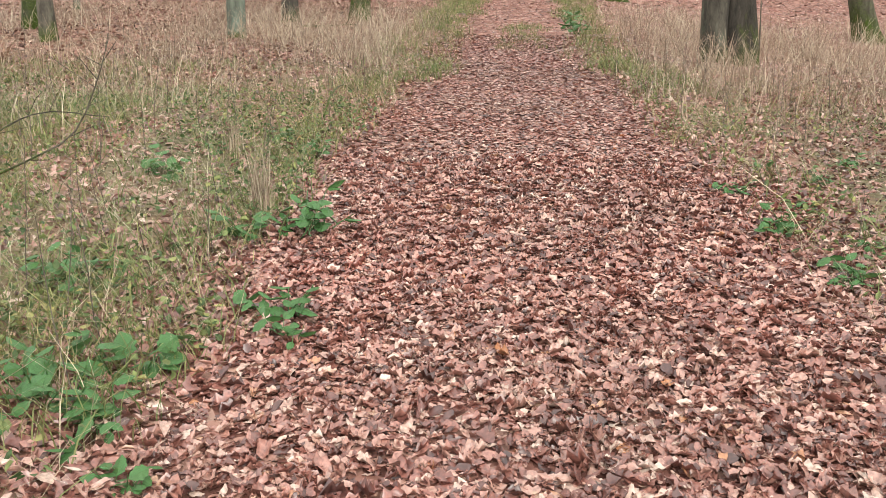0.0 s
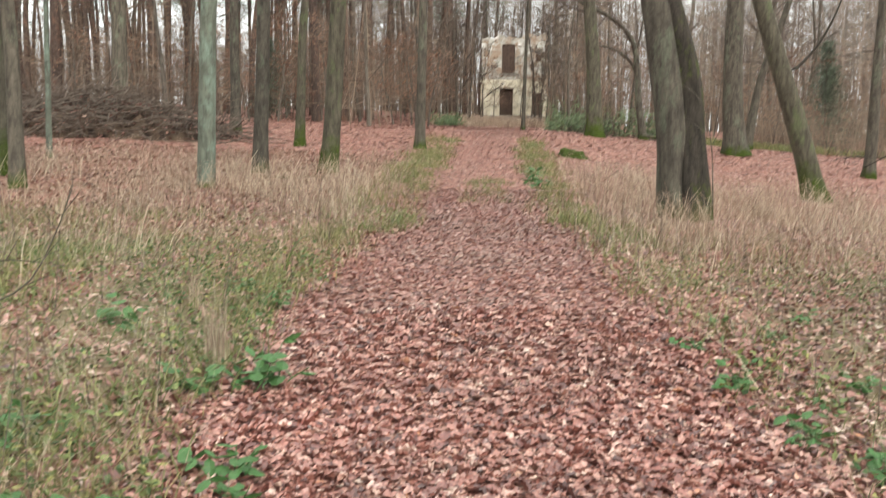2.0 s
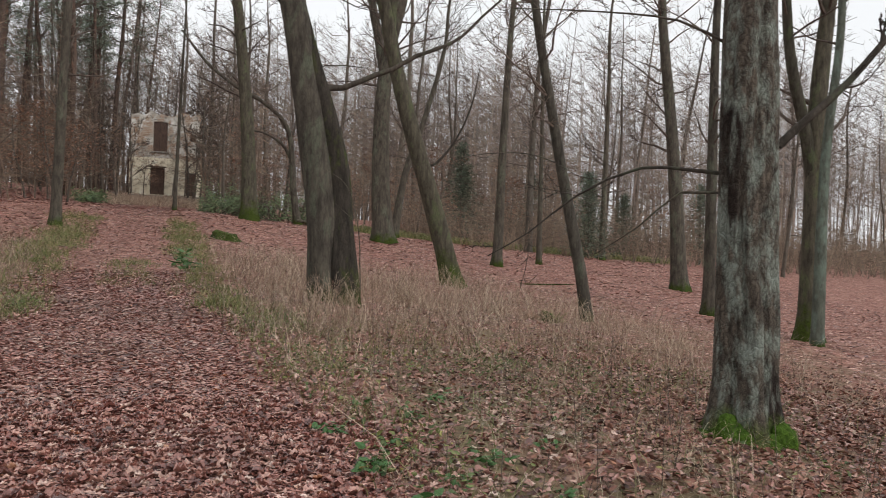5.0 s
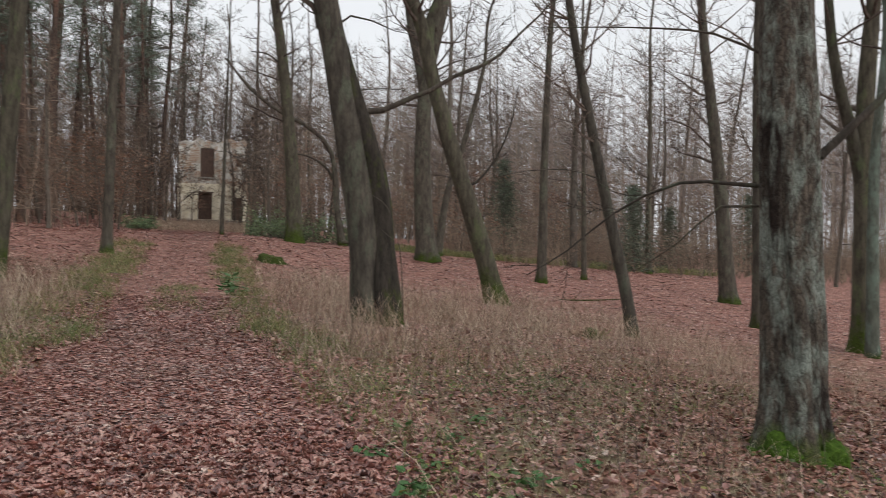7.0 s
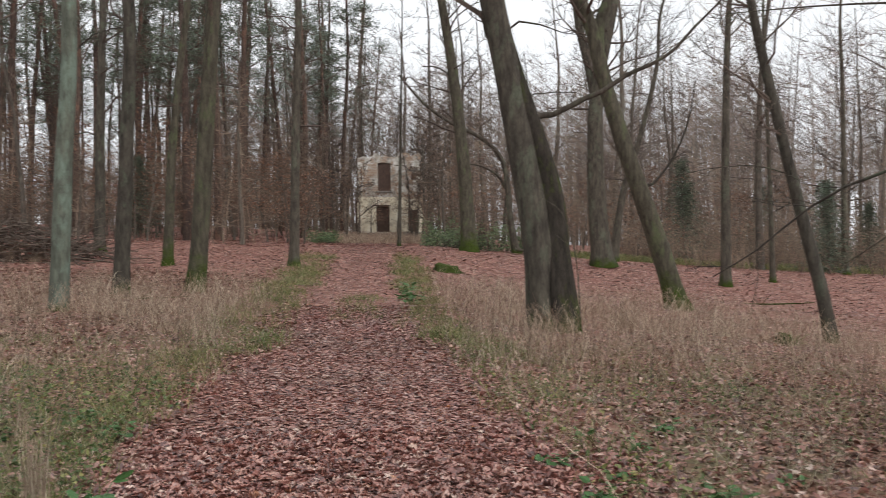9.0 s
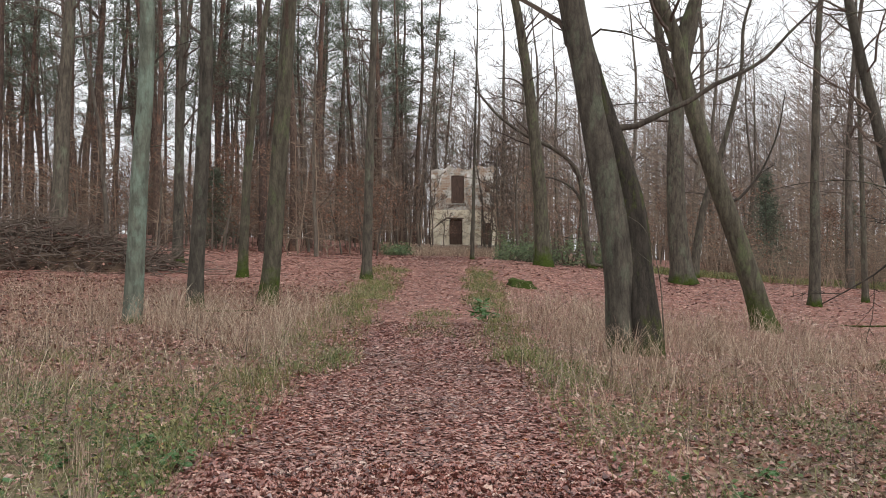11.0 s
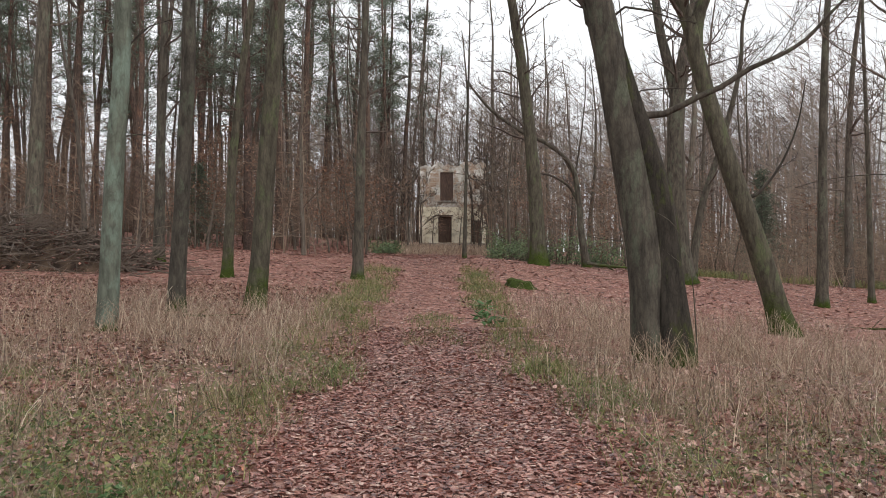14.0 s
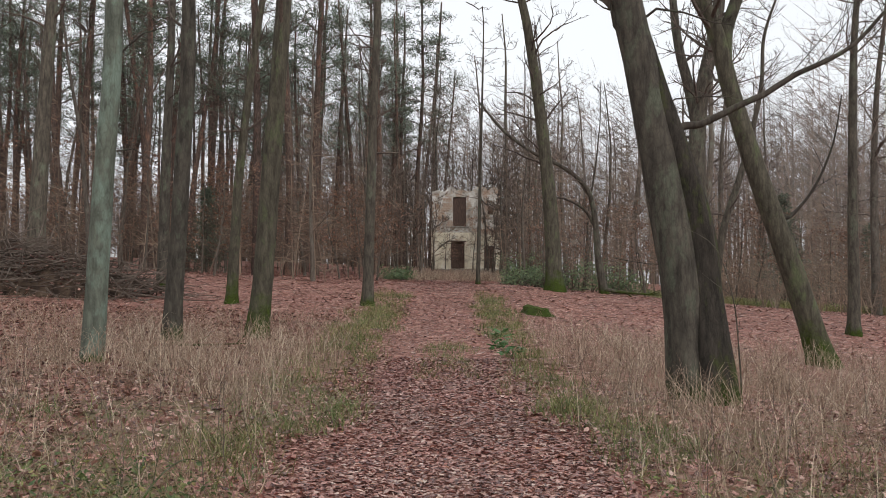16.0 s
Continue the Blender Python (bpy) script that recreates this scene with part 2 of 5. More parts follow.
gl.new(gcol, gb.inputs["Base Color"])
bump(gn, gl, gb, cells.outputs["Distance"], 0.8, 0.03)


# ---- mesh helpers ----
def part(name, data, mat, parent=None, label=""):
    """One mesh object from (verts, faces) or a ready mesh, under a thing or a part."""
    if isinstance(data, tuple):
        me = bpy.data.meshes.new(name)
        me.from_pydata([tuple(v) for v in data[0]], [], data[1])
        me.update()
    else:
        me = data
    if not me.materials:
        me.materials.append(mat)
    ob = new(name, me)
    ob.parent = parent
    if label:
        tagged(ob, label)
    return ob


def smooth(ob):
    ob.data.polygons.foreach_set("use_smooth", [True] * len(ob.data.polygons))
    return ob


def soup(name, verts, tris, mat):
    """A mesh of very many pieces from arrays: verts (n, 3), tris (m, 3)."""
    me = bpy.data.meshes.new(name)
    me.vertices.add(len(verts))
    me.vertices.foreach_set("co", np.ascontiguousarray(verts, np.float32).ravel())
    me.loops.add(tris.size)
    me.loops.foreach_set("vertex_index", np.ascontiguousarray(tris, np.int32).ravel())
    me.polygons.add(len(tris))
    me.polygons.foreach_set("loop_start", np.arange(0, tris.size, 3, dtype=np.int32))
    me.update(calc_edges=True)
    me.materials.append(mat)
    return new(name, me)


def empty(name, x, y, z, turn=0.0):
    ob = new(name)
    ob.empty_display_size = 0.3
    ob.matrix_world = pose(x, y, z, 0, 0, turn)
    return ob


class Tubes:
    """Collects tapering round tubes along bent lines into one mesh."""

    def __init__(self):
        self.v, self.f = [], []

    def add(self, pts, radii, sides=5, rough=0.0, seed=0.0, flare=None, grooves=()):
        pts = [Vector(p) for p in pts]
        start = len(self.v)
        side = Vector((1, 0, 0))
        for i, p in enumerate(pts):
            d = (pts[min(i + 1, len(pts) - 1)] - pts[max(i - 1, 0)]).normalized()
            side = (side - d * side.dot(d))
            side = side.normalized() if side.length > 1e-4 else d.orthogonal().normalized()
            other = d.cross(side)
            for k in range(sides):
                a = 2 * math.pi * k / sides
                r = radii[i]
                if rough:
                    c, s = math.cos(a), math.sin(a)
                    r *= 1 + rough * (noise.noise((c * 1.6 + seed, s * 1.6, p.z * 0.45)) + 0.5 * noise.noise((c * 4 + seed, s * 4, p.z * 1.5 + 9)))
                for ga, deep, wide, z0, z1 in grooves:
                    off = math.atan2(math.sin(a - ga - 0.12 * math.sin(p.z * 2.3)), math.cos(a - ga - 0.12 * math.sin(p.z * 2.3)))
                    end = min(max(0.0, min(p.z - z0, z1 - p.z) / 0.25), 1.0)
                    r *= 1 - deep * end * math.exp(-(off / wide) ** 2)
                if flare:
                    r *= 1 + flare[0] * math.exp(-max(p.z, 0) / flare[1]) * (0.55 + 0.45 * math.cos(flare[2] * a + seed))
                self.v.append(p + side * (r * math.cos(a)) + other * (r * math.sin(a)))
            if i:
                b0, b1 = start + (i - 1) * sides, start + i * sides
                for k in range(sides):
                    k2 = (k + 1) % sides
                    self.f.append((b0 + k, b0 + k2, b1 + k2, b1 + k))
        last = start + (len(pts) - 1) * sides
        if sides > 3:
            self.f.append(tuple(last + k for k in range(sides)))
        return self

    def twig(self, a, b, c, r):
        """A fine twig: two joints, three sides, a pointed tip."""
        start = len(self.v)
        side = (b - a).orthogonal().normalized()
        other = (b - a).normalized().cross(side)
        for p, q in ((a, r), (b, r * 0.75)):
            for x, y in ((1, 0), (-0.5, 0.87), (-0.5, -0.87)):
                self.v.append(p + side * (q * x) + other * (q * y))
        self.v.append(c)
        for k in range(3):
            k2 = (k + 1) % 3
            self.f.append((start + k, start + k2, start + 3 + k2, start + 3 + k))
            self.f.append((start + 3 + k, start + 3 + k2, start + 6))

    def data(self):
        return (self.v, self.f)


def bent(rnd, p, d, length, steps, bend=0.25, rise=0.05):
    """A crooked line that starts at p in direction d."""
    p, d = Vector(p), Vector(d).normalized()
    pts = [p.copy()]
    for _ in range(steps):
        d = (d + Vector((rnd.gauss(0, bend), rnd.gauss(0, bend), rnd.gauss(0, bend) + rise))).normalized()
        p = p + d * (length / steps)
        pts.append(p.copy())
    return pts


def spray(tubes, rnd, pts, r0, depth, share=0.55, count=4, sides=3, tips=None, thin=0.004):
    """Side twigs along a branch, down to the finest."""
    n = len(pts) - 1
    length = sum((pts[i + 1] - pts[i]).length for i in range(n))
    for _ in range(count):
        k = rnd.uniform(0.2, 0.98) * n
        i = min(int(k), n - 1)
        at = pts[i].lerp(pts[i + 1], k - i)
        along = (pts[i + 1] - pts[i]).normalized()
        out = Vector((rnd.gauss(0, 1), rnd.gauss(0, 1), rnd.gauss(0.25, 0.7)))
        out = (out - along * out.dot(along)).normalized()
        d = along * 0.75 + out * 0.8
        ln = length * share * rnd.uniform(0.6, 1.15) * (1.15 - 0.5 * k / n)
        sub = bent(rnd, at, d, ln, 3 if depth > 1 else 2, 0.2, 0.07)
        r = max(r0 * 0.5, thin)
        if depth == 1:
            tubes.twig(*sub, r)
        else:
            tubes.add(sub, [r + (thin * 0.7 - r) * j / (len(sub) - 1) for j in range(len(sub))], sides)
        if tips is not None and depth == 1:
            tips.append((sub[-1], d))
        if depth > 1:
            spray(tubes, rnd, sub, r, depth - 1, share, count, 3, tips, thin)

# ---- ground: one sheet to the horizon ----
def axis(fine, step, far):
    inner = np.arange(-fine, fine + step / 2, step)
    outer = fine + (far - fine) * (np.linspace(0, 1, 16)[1:] ** 2.5)
    return np.concatenate([-outer[::-1], inner, outer])


gx, gy = np.meshgrid(axis(24, 0.4, 900), 20 + axis(32, 0.4, 900))
gz = height(gx, gy)
near = np.exp(-np.hypot(gx, gy - 10) / 25)
lumps = (wobble(gx, gy, 0.45).reshape(gx.shape) * 0.09 + wobble(gx, gy, 1.3, 5.0).reshape(gx.shape) * 0.035) * np.clip(near * 2, 0, 1)
on_path = (gx > path_left(gy)) & (gx < path_right(gy))
gz = gz + np.where(on_path, 0.3, 1.0) * lumps
rows_n, cols_n = gx.shape
idx = np.arange(rows_n * cols_n).reshape(rows_n, cols_n)
quad = np.stack([idx[:-1, :-1], idx[:-1, 1:], idx[1:, 1:], idx[1:, :-1]], -1).reshape(-1, 4)
ground = soup("ground", np.stack([gx, gy, gz], -1).reshape(-1, 3), np.concatenate([quad[:, [0, 1, 2]], quad[:, [0, 2, 3]]]), ground_mat)
smooth(ground)
outside = np.maximum(path_left(gy) - gx, gx - path_right(gy))
turf_zone = np.clip(outside * 2, 0, 1) * np.exp(-((np.minimum(gy, 60) - 8) / 9) ** 2) * np.exp(-(gx / 11) ** 2)
ground.data.attributes.new("turf", "FLOAT", "POINT").data.foreach_set("value", turf_zone.ravel())
tagged(ground, "woodland soil under brown fallen leaves, rising gently ahead", "ground", kind="structure")


def surface(x, y):
    """Height of the ground sheet at (x, y) by its own grid."""
    xs, ys = gx[0], gy[:, 0]
    i = np.clip(np.searchsorted(xs, x) - 1, 0, len(xs) - 2)
    j = np.clip(np.searchsorted(ys, y) - 1, 0, len(ys) - 2)
    u, v = (x - xs[i]) / (xs[i + 1] - xs[i]), (y - ys[j]) / (ys[j + 1] - ys[j])
    return gz[j, i] * (1 - u) * (1 - v) + gz[j, i + 1] * u * (1 - v) + gz[j + 1, i] * (1 - u) * v + gz[j + 1, i + 1] * u * v


def sits(x, y):
    return float(surface(np.array([x]), np.array([y]))[0])


# ---- fallen leaves ----
LEAF_V = np.array([(0, 0, 0), (0.42, 0, 0), (1, 0, 0), (0.2, 0.26, 1), (0.62, 0.3, 1), (0.2, -0.26, 1), (0.62, -0.3, 1)], float)
LEAF_T = np.array([(0, 1, 3), (1, 4, 3), (1, 2, 4), (0, 5, 1), (1, 5, 6), (1, 6, 2)])
FINE_V = np.array([(0, 0, 0), (0.3, 0, 0), (0.65, 0, 0), (1, 0, 0), (0.08, 0.14, 0.5), (0.28, 0.31, 1.3), (0.5, 0.25, 0.7), (0.68, 0.3, 1.3), (0.86, 0.12, 0.5), (0.08, -0.14, 0.5), (0.28, -0.31, 1.3), (0.5, -0.25, 0.7), (0.68, -0.3, 1.3), (0.86, -0.12, 0.5)], float)
FINE_T = np.array([(0, 1, 4), (1, 5, 4), (1, 6, 5), (1, 2, 6), (2, 7, 6), (2, 8, 7), (2, 3, 8), (0, 9, 1), (1, 9, 10), (1, 10, 11), (1, 11, 2), (2, 11, 12), (2, 12, 13), (2, 13, 3)])


def leaf_soup(name, x, y, size, lift, tilt, mat, shape=LEAF_V, faces=LEAF_T, curly=1.0):
    n = len(x)
    v = np.repeat(shape[None], n, 0)
    k = len(shape)
    v[:, :, 0] -= 0.5
    v[:, :, 1] *= rng.uniform(0.45, 1.1, (n, 1))
    v[:, :, 1] += rng.normal(0, 0.055, (n, k))
    v[:, :, 0] += rng.normal(0, 0.03, (n, k))
    fold = rng.normal(0.07, 0.14, (n, 1)) * curly
    curl = rng.normal(0.1, 0.38, (n, 1)) * curly
    v[:, :, 2] = v[:, :, 2] * fold + curl * v[:, :, 0] ** 2 + rng.normal(0, 0.026, (n, k))
    v *= size[:, None, None]
    a, b, c = rng.normal(0, tilt, n), rng.normal(0, tilt, n), rng.uniform(0, 2 * math.pi, n)
    X, Y, Z = v[:, :, 0], v[:, :, 1], v[:, :, 2]
    ca, sa, cb, sb, cc, sc = (f(q)[:, None] for q in (a, b, c) for f in (np.cos, np.sin))
    Y, Z = Y * ca - Z * sa, Y * sa + Z * ca
    X, Z = X * cb + Z * sb, -X * sb + Z * cb
    X, Y = X * cc - Y * sc, X * sc + Y * cc
    z = surface(x, y) + lift
    out = np.stack([X + x[:, None], Y + y[:, None], Z + z[:, None]], -1).reshape(-1, 3)
    tris = (faces[None] + k * np.arange(n)[:, None, None]).reshape(-1, 3)
    return soup(name, out, tris, mat)


def scatter(n, x0, x1, y0, y1, power=1.0):
    return rng.uniform(x0, x1, n), y0 + (y1 - y0) * rng.uniform(0, 1, n) ** power


def worn(x, y):
    """Where leaves hide the turf, beside the old tree."""
    return 0.9 * np.clip((x - 1.3) / 0.8, 0, 1) * np.clip((10.5 - y) / 4, 0, 1)


def weedy(x, y):
    """Where low green weeds take over from the dry grass, on both sides of the near path."""
    left = np.clip((-x - 1.0) / 0.5, 0, 1) * np.clip((8.2 - y) / 2.2, 0, 1)
    right = np.clip((x - 0.9) / 0.4, 0, 1) * np.clip((4.6 - x) / 1.5, 0, 1) * np.clip((8.0 - y) / 2.0, 0, 1)
    return np.maximum(left, right)


def edge_distance(x, y):
    """Metres outside the path's edge (negative on the path)."""
    return np.maximum(path_left(y) - x, x - path_right(y)) + 0.35 * wobble(x, y, 0.9, 2.0)


def carpet(x, y):
    d = edge_distance(x, y)
    keep = rng.uniform(0, 1, len(x)) < np.clip(0.8 - d * 1.1, 0.0, 1)
    return x[keep], y[keep]


x, y = carpet(*scatter(72000, -2.5, 2.4, 1.3, 6.6, 1.1))
tagged(leaf_soup("leaf_carpet", x, y, rng.uniform(0.24, 1.0, len(x)) ** 1.1 * 0.084, rng.uniform(0.002, 0.018, len(x)), 0.22, LEAF, FINE_V, FINE_T), "damp red-brown fallen leaves carpeting the path at the grassy fork", "fallen leaves", kind="stuff")
x, y = carpet(*scatter(15000, -2.6, 2.4, -5.0, 1.35))
tagged(leaf_soup("leaf_carpet", x, y, rng.uniform(0.04, 0.085, len(x)), rng.uniform(0.002, 0.016, len(x)), 0.2, LEAF), "damp red-brown fallen leaves carpeting the start of the path", "fallen leaves", kind="stuff")
x, y = scatter(60000, -2.4, 2.0, 6.4, 17, 1.15)
x2, y2 = scatter(15000, -2.6, 2.0, 16, 62)
x, y = carpet(np.concatenate([x, x2]), np.concatenate([y, y2]))
tagged(leaf_soup("leaf_carpet", x, y, rng.uniform(0.028, 0.07, len(x)) * (1 + np.maximum(y - 10, 0) / 30), rng.uniform(0.003, 0.016, len(x)), 0.13, LEAF, curly=0.6), "red-brown fallen leaves carpeting the path towards the ruin", "fallen leaves", kind="stuff")
x, y = scatter(46000, -6.5, 7.5, 1.5, 14, 1.2)
x3, y3 = scatter(9000, -6.5, 7.5, -5.0, 1.5)
x, y = np.concatenate([x, x3]), np.concatenate([y, y3])
keep = (edge_distance(x, y) > -0.05) & (rng.uniform(0, 1, len(x)) < 0.95 + 0.7 * wobble(x, y, 0.6, 11.0) + worn(x, y))
x, y = x[keep], y[keep]
tagged(leaf_soup("leaves_in_grass", x, y, rng.uniform(0.03, 0.075, len(x)), rng.uniform(0.003, 0.05, len(x)), 0.35, LEAF), "brown fallen leaves caught among the grass", "fallen leaves", kind="stuff")

# darker leaves round the old tree, its shade painted into their colour
x, y = scatter(30000, 1.6, 10.5, 1.5, 11.5)
keep = (edge_distance(x, y) > 0.3) & (rng.uniform(0, 1, len(x)) < np.clip((x - 1.6) / 1.6, 0, 1) * np.clip((11.5 - y) / 4, 0, 1) * np.clip((10.5 - x) / 2, 0, 1))
x, y = x[keep], y[keep]
tagged(leaf_soup("rotting_leaves", x, y, rng.uniform(0.035, 0.08, len(x)), rng.uniform(0.012, 0.045, len(x)), 0.3, LEAF_SHADED), "half-rotted brown leaves round the old tree, dim light put in their colour", "fallen leaves", kind="stuff")
# the same darkened leaves stand in for shadow below the slim trees
x, y = scatter(17000, -13, -3.0, 8.5, 25)
tagged(leaf_soup("rotting_leaves", x, y, rng.uniform(0.045, 0.1, len(x)), rng.uniform(0.012, 0.04, len(x)), 0.25, LEAF_SHADED), "half-rotted brown leaves below the slim trees, shadow put in their colour", "fallen leaves", kind="stuff")

x, y = scatter(74000, -17, 26, 1.5, 60, 1.35)
d = edge_distance(x, y)
grassy = np.exp(-((y - 9) / 7.5) ** 2) * (np.abs(x) < 12)
keep = (d > -0.1) & (rng.uniform(0, 1, len(x)) < 0.98 - 0.4 * grassy)
x, y = x[keep], y[keep]
tagged(leaf_soup("forest_leaf_litter", x, y, rng.uniform(0.05, 0.1, len(x)) * (1 + y / 50), rng.uniform(0.005, 0.018, len(x)), 0.11, LEAF_FAR, curly=0.5), "rust-brown beech leaf litter on the forest floor", "leaf litter", kind="stuff")


# ---- grass ----
def blades(name, x, y, tall, width, lean, mat):
    n = len(x)
    z = surface(x, y)
    a = rng.uniform(0, 2 * math.pi, n)
    bx, by = np.cos(a) * lean * tall, np.sin(a) * lean * tall
    f = rng.uniform(0, math.pi, n)
    wx, wy = np.cos(f) * width / 2, np.sin(f) * width / 2
    v = np.empty((n, 7, 3))
    for k, (h, s, w) in enumerate(((0.0, 0.0, 1.0), (0.45, 0.22, 0.8), (0.8, 0.6, 0.55))):
        v[:, 2 * k] = np.stack([x + bx * s - wx * w, y + by * s - wy * w, z + tall * h - 0.01], 1)
        v[:, 2 * k + 1] = np.stack([x + bx * s + wx * w, y + by * s + wy * w, z + tall * h - 0.01], 1)
    v[:, 6] = np.stack([x + bx, y + by, z + tall * np.maximum(1 - 0.35 * lean, 0.25)], 1)
    t = np.array([(0, 1, 3), (0, 3, 2), (2, 3, 5), (2, 5, 4), (4, 5, 6)])
    return soup(name, v.reshape(-1, 3), (t[None] + 7 * np.arange(n)[:, None, None]).reshape(-1, 3), mat)


def tufts(n_tufts, per, x0, x1, y0, y1, power, spread):
    tx, ty = scatter(n_tufts, x0, x1, y0, y1, power)
    x = np.repeat(tx, per) + rng.normal(0, spread, n_tufts * per)
    y = np.repeat(ty, per) + rng.normal(0, spread, n_tufts * per)
    return x, y


x, y = tufts(6400, 12, -10.5, 9.5, 2.0, 24, 0.85, 0.12)
d = edge_distance(x, y)
w = wobble(x, y, 0.35, 8.0) + 0.6 * wobble(x, y, 1.3, 4.0)
keep = (d > np.where(y > 11, 0.75, 0.12)) & (rng.uniform(0, 1, len(x)) < np.clip(d * 0.9, 0, 1) * np.clip(0.62 + 1.3 * w, 0.04, 1) * np.clip(1.3 - np.abs(x) / 11, 0, 1) * np.clip((25 - y) / 9, 0, 1) * np.clip(0.8 + y / 20, 0, 1) * (1 - worn(x, y)) * (1 - 0.9 * weedy(x, y)))
x, y = x[keep], y[keep]
tagged(blades("dry_grass", x, y, rng.uniform(0.3, 1.0, len(x)) ** 1.5 * 0.62 * np.clip(0.5 + y / 14, 0.5, 1.15), rng.uniform(0.003, 0.006, len(x)) * (1 + y / 30), rng.uniform(0.15, 1.5, len(x)), STRAW), "thin straw-coloured dry grass beside the path", "dry grass", kind="stuff")

x, y = tufts(9000, 14, -6.5, 6.5, 1.3, 12, 1.3, 0.12)
x2, y2 = tufts(3200, 14, -4.2, 2.6, 9, 34, 1.0, 0.12)
x3, y3 = tufts(2200, 12, -6.5, 6.5, -5.0, 1.3, 1.0, 0.12)
x, y = np.concatenate([x, x2, x3]), np.concatenate([y, y2, y3])
d = edge_distance(x, y)
w = wobble(x, y, 0.55, 3.0) + 0.5 * wobble(x, y, 1.6, 6.0)
strip = np.clip(1 - np.abs(d - np.where(x < 0, 0.75, 0.5)) / np.where(x < 0, 0.95, 0.6), 0, 1) * np.clip((y - 9) / 4, 0, 1) * 1.6 * np.clip(0.65 + 1.3 * w, 0.1, 1)
lush = sum(np.exp(-((x - a) ** 2 + (y - b) ** 2) / c ** 2) for a, b, c in ((-2.1, 6.6, 0.5), (-3.0, 4.8, 0.8), (2.3, 6.2, 0.5), (3.0, 7.6, 0.6), (-2.4, 3.2, 0.7), (1.9, 4.2, 0.5)))
patch = np.clip(0.42 + 1.4 * w + 0.6 * lush, 0.14, 1) * np.clip((11.5 - y) / 3, 0, 1) * np.clip(d * 3, 0, 1) * np.where(x > 0.8, 0.45, 1.0)
keep = (d > 0.0) & (rng.uniform(0, 1, len(x)) < strip + patch * (1 - worn(x, y)))
x, y = x[keep], y[keep]
tagged(blades("green_grass", x, y, rng.uniform(0.05, 0.24, len(x)), rng.uniform(0.0035, 0.007, len(x)) * (1 + np.maximum(y, 0) / 25), rng.uniform(0.3, 1.5, len(x)), GREEN), "short yellow-green grass along the path edges", "grass", kind="stuff")

x, y = tufts(60, 14, -0.75, 0.1, 14.5, 19.5, 1.0, 0.1)
tagged(blades("path_grass_tuft", x, y, rng.uniform(0.05, 0.14, len(x)), rng.uniform(0.006, 0.01, len(x)), rng.uniform(0.3, 1.0, len(x)), GREEN), "green grass tuft growing in the middle of the path", "grass", kind="stuff")

x, y = tufts(900, 14, -4.5, 5.0, 51, 63.6, 1.0, 0.2)
tagged(blades("pale_grass", x, y, rng.uniform(0.1, 0.5, len(x)), rng.uniform(0.012, 0.025, len(x)), rng.uniform(0.3, 1.4, len(x)), STRAW), "pale uncut grass before the ruin", "grass", kind="stuff")
x, y = tufts(900, 14, 10, 30, 43, 53, 1.0, 0.25)
tagged(blades("meadow_grass", x, y, rng.uniform(0.1, 0.5, len(x)), rng.uniform(0.015, 0.03, len(x)), rng.uniform(0.3, 1.4, len(x)), GREEN), "yellow-green meadow grass beyond the leaf-covered slope", "grass", kind="stuff")

x, y = tufts(620, 6, -5.5, -1.3, 1.8, 9, 1.0, 0.1)
x2, y2 = tufts(260, 6, 1.2, 4.5, 2.6, 9, 1.0, 0.1)
x, y = np.concatenate([x, x2]), np.concatenate([y, y2])
keep = edge_distance(x, y) > 0.1
x, y = x[keep], y[keep]
tagged(blades("straw_stems", x, y, rng.uniform(0.12, 0.42, len(x)), rng.uniform(0.0015, 0.003, len(x)), rng.uniform(0.4, 2.2, len(x)), PALE_STRAW), "bleached arching straw stems over green grass", "dry grass", kind="stuff")

x, y = tufts(3000, 7, -6.0, -1.2, 1.7, 9.0, 1.1, 0.1)
x2, y2 = tufts(1300, 7, 1.0, 5.0, 2.4, 9.0, 1.0, 0.1)
x, y = np.concatenate([x, x2]), np.concatenate([y, y2])
keep = (edge_distance(x, y) > 0.15) & (rng.uniform(0, 1, len(x)) < np.clip(0.65 + 1.4 * wobble(x, y, 0.7, 14.0), 0.05, 1) * (1 - worn(x, y)))
x, y = x[keep], y[keep]
tagged(leaf_soup("low_weeds", x, y, rng.uniform(0.02, 0.055, len(x)), rng.uniform(0.02, 0.13, len(x)), 0.5, WEED), "low yellow-green weeds covering the ground between grasses", "weeds", kind="stuff")


# ---- trees ----
def curve_through(pts, step):
    """Points along a soft curve through pts."""
    pts = [Vector(p) for p in pts]
    ext = [pts[0] * 2 - pts[1]] + pts + [pts[-1] * 2 - pts[-2]]
    out = []
    for i in range(1, len(ext) - 2):
        a, b, c, e = ext[i - 1], ext[i], ext[i + 1], ext[i + 2]
        n = max(1, round((c - b).length / step))
        for k in range(n):
            t = k / n
            out.append(0.5 * ((2 * b) + (c - a) * t + (2 * a - 5 * b + 4 * c - e) * t * t + (3 * b - a - 3 * c + e) * t ** 3))
    return out + [pts[-1]]


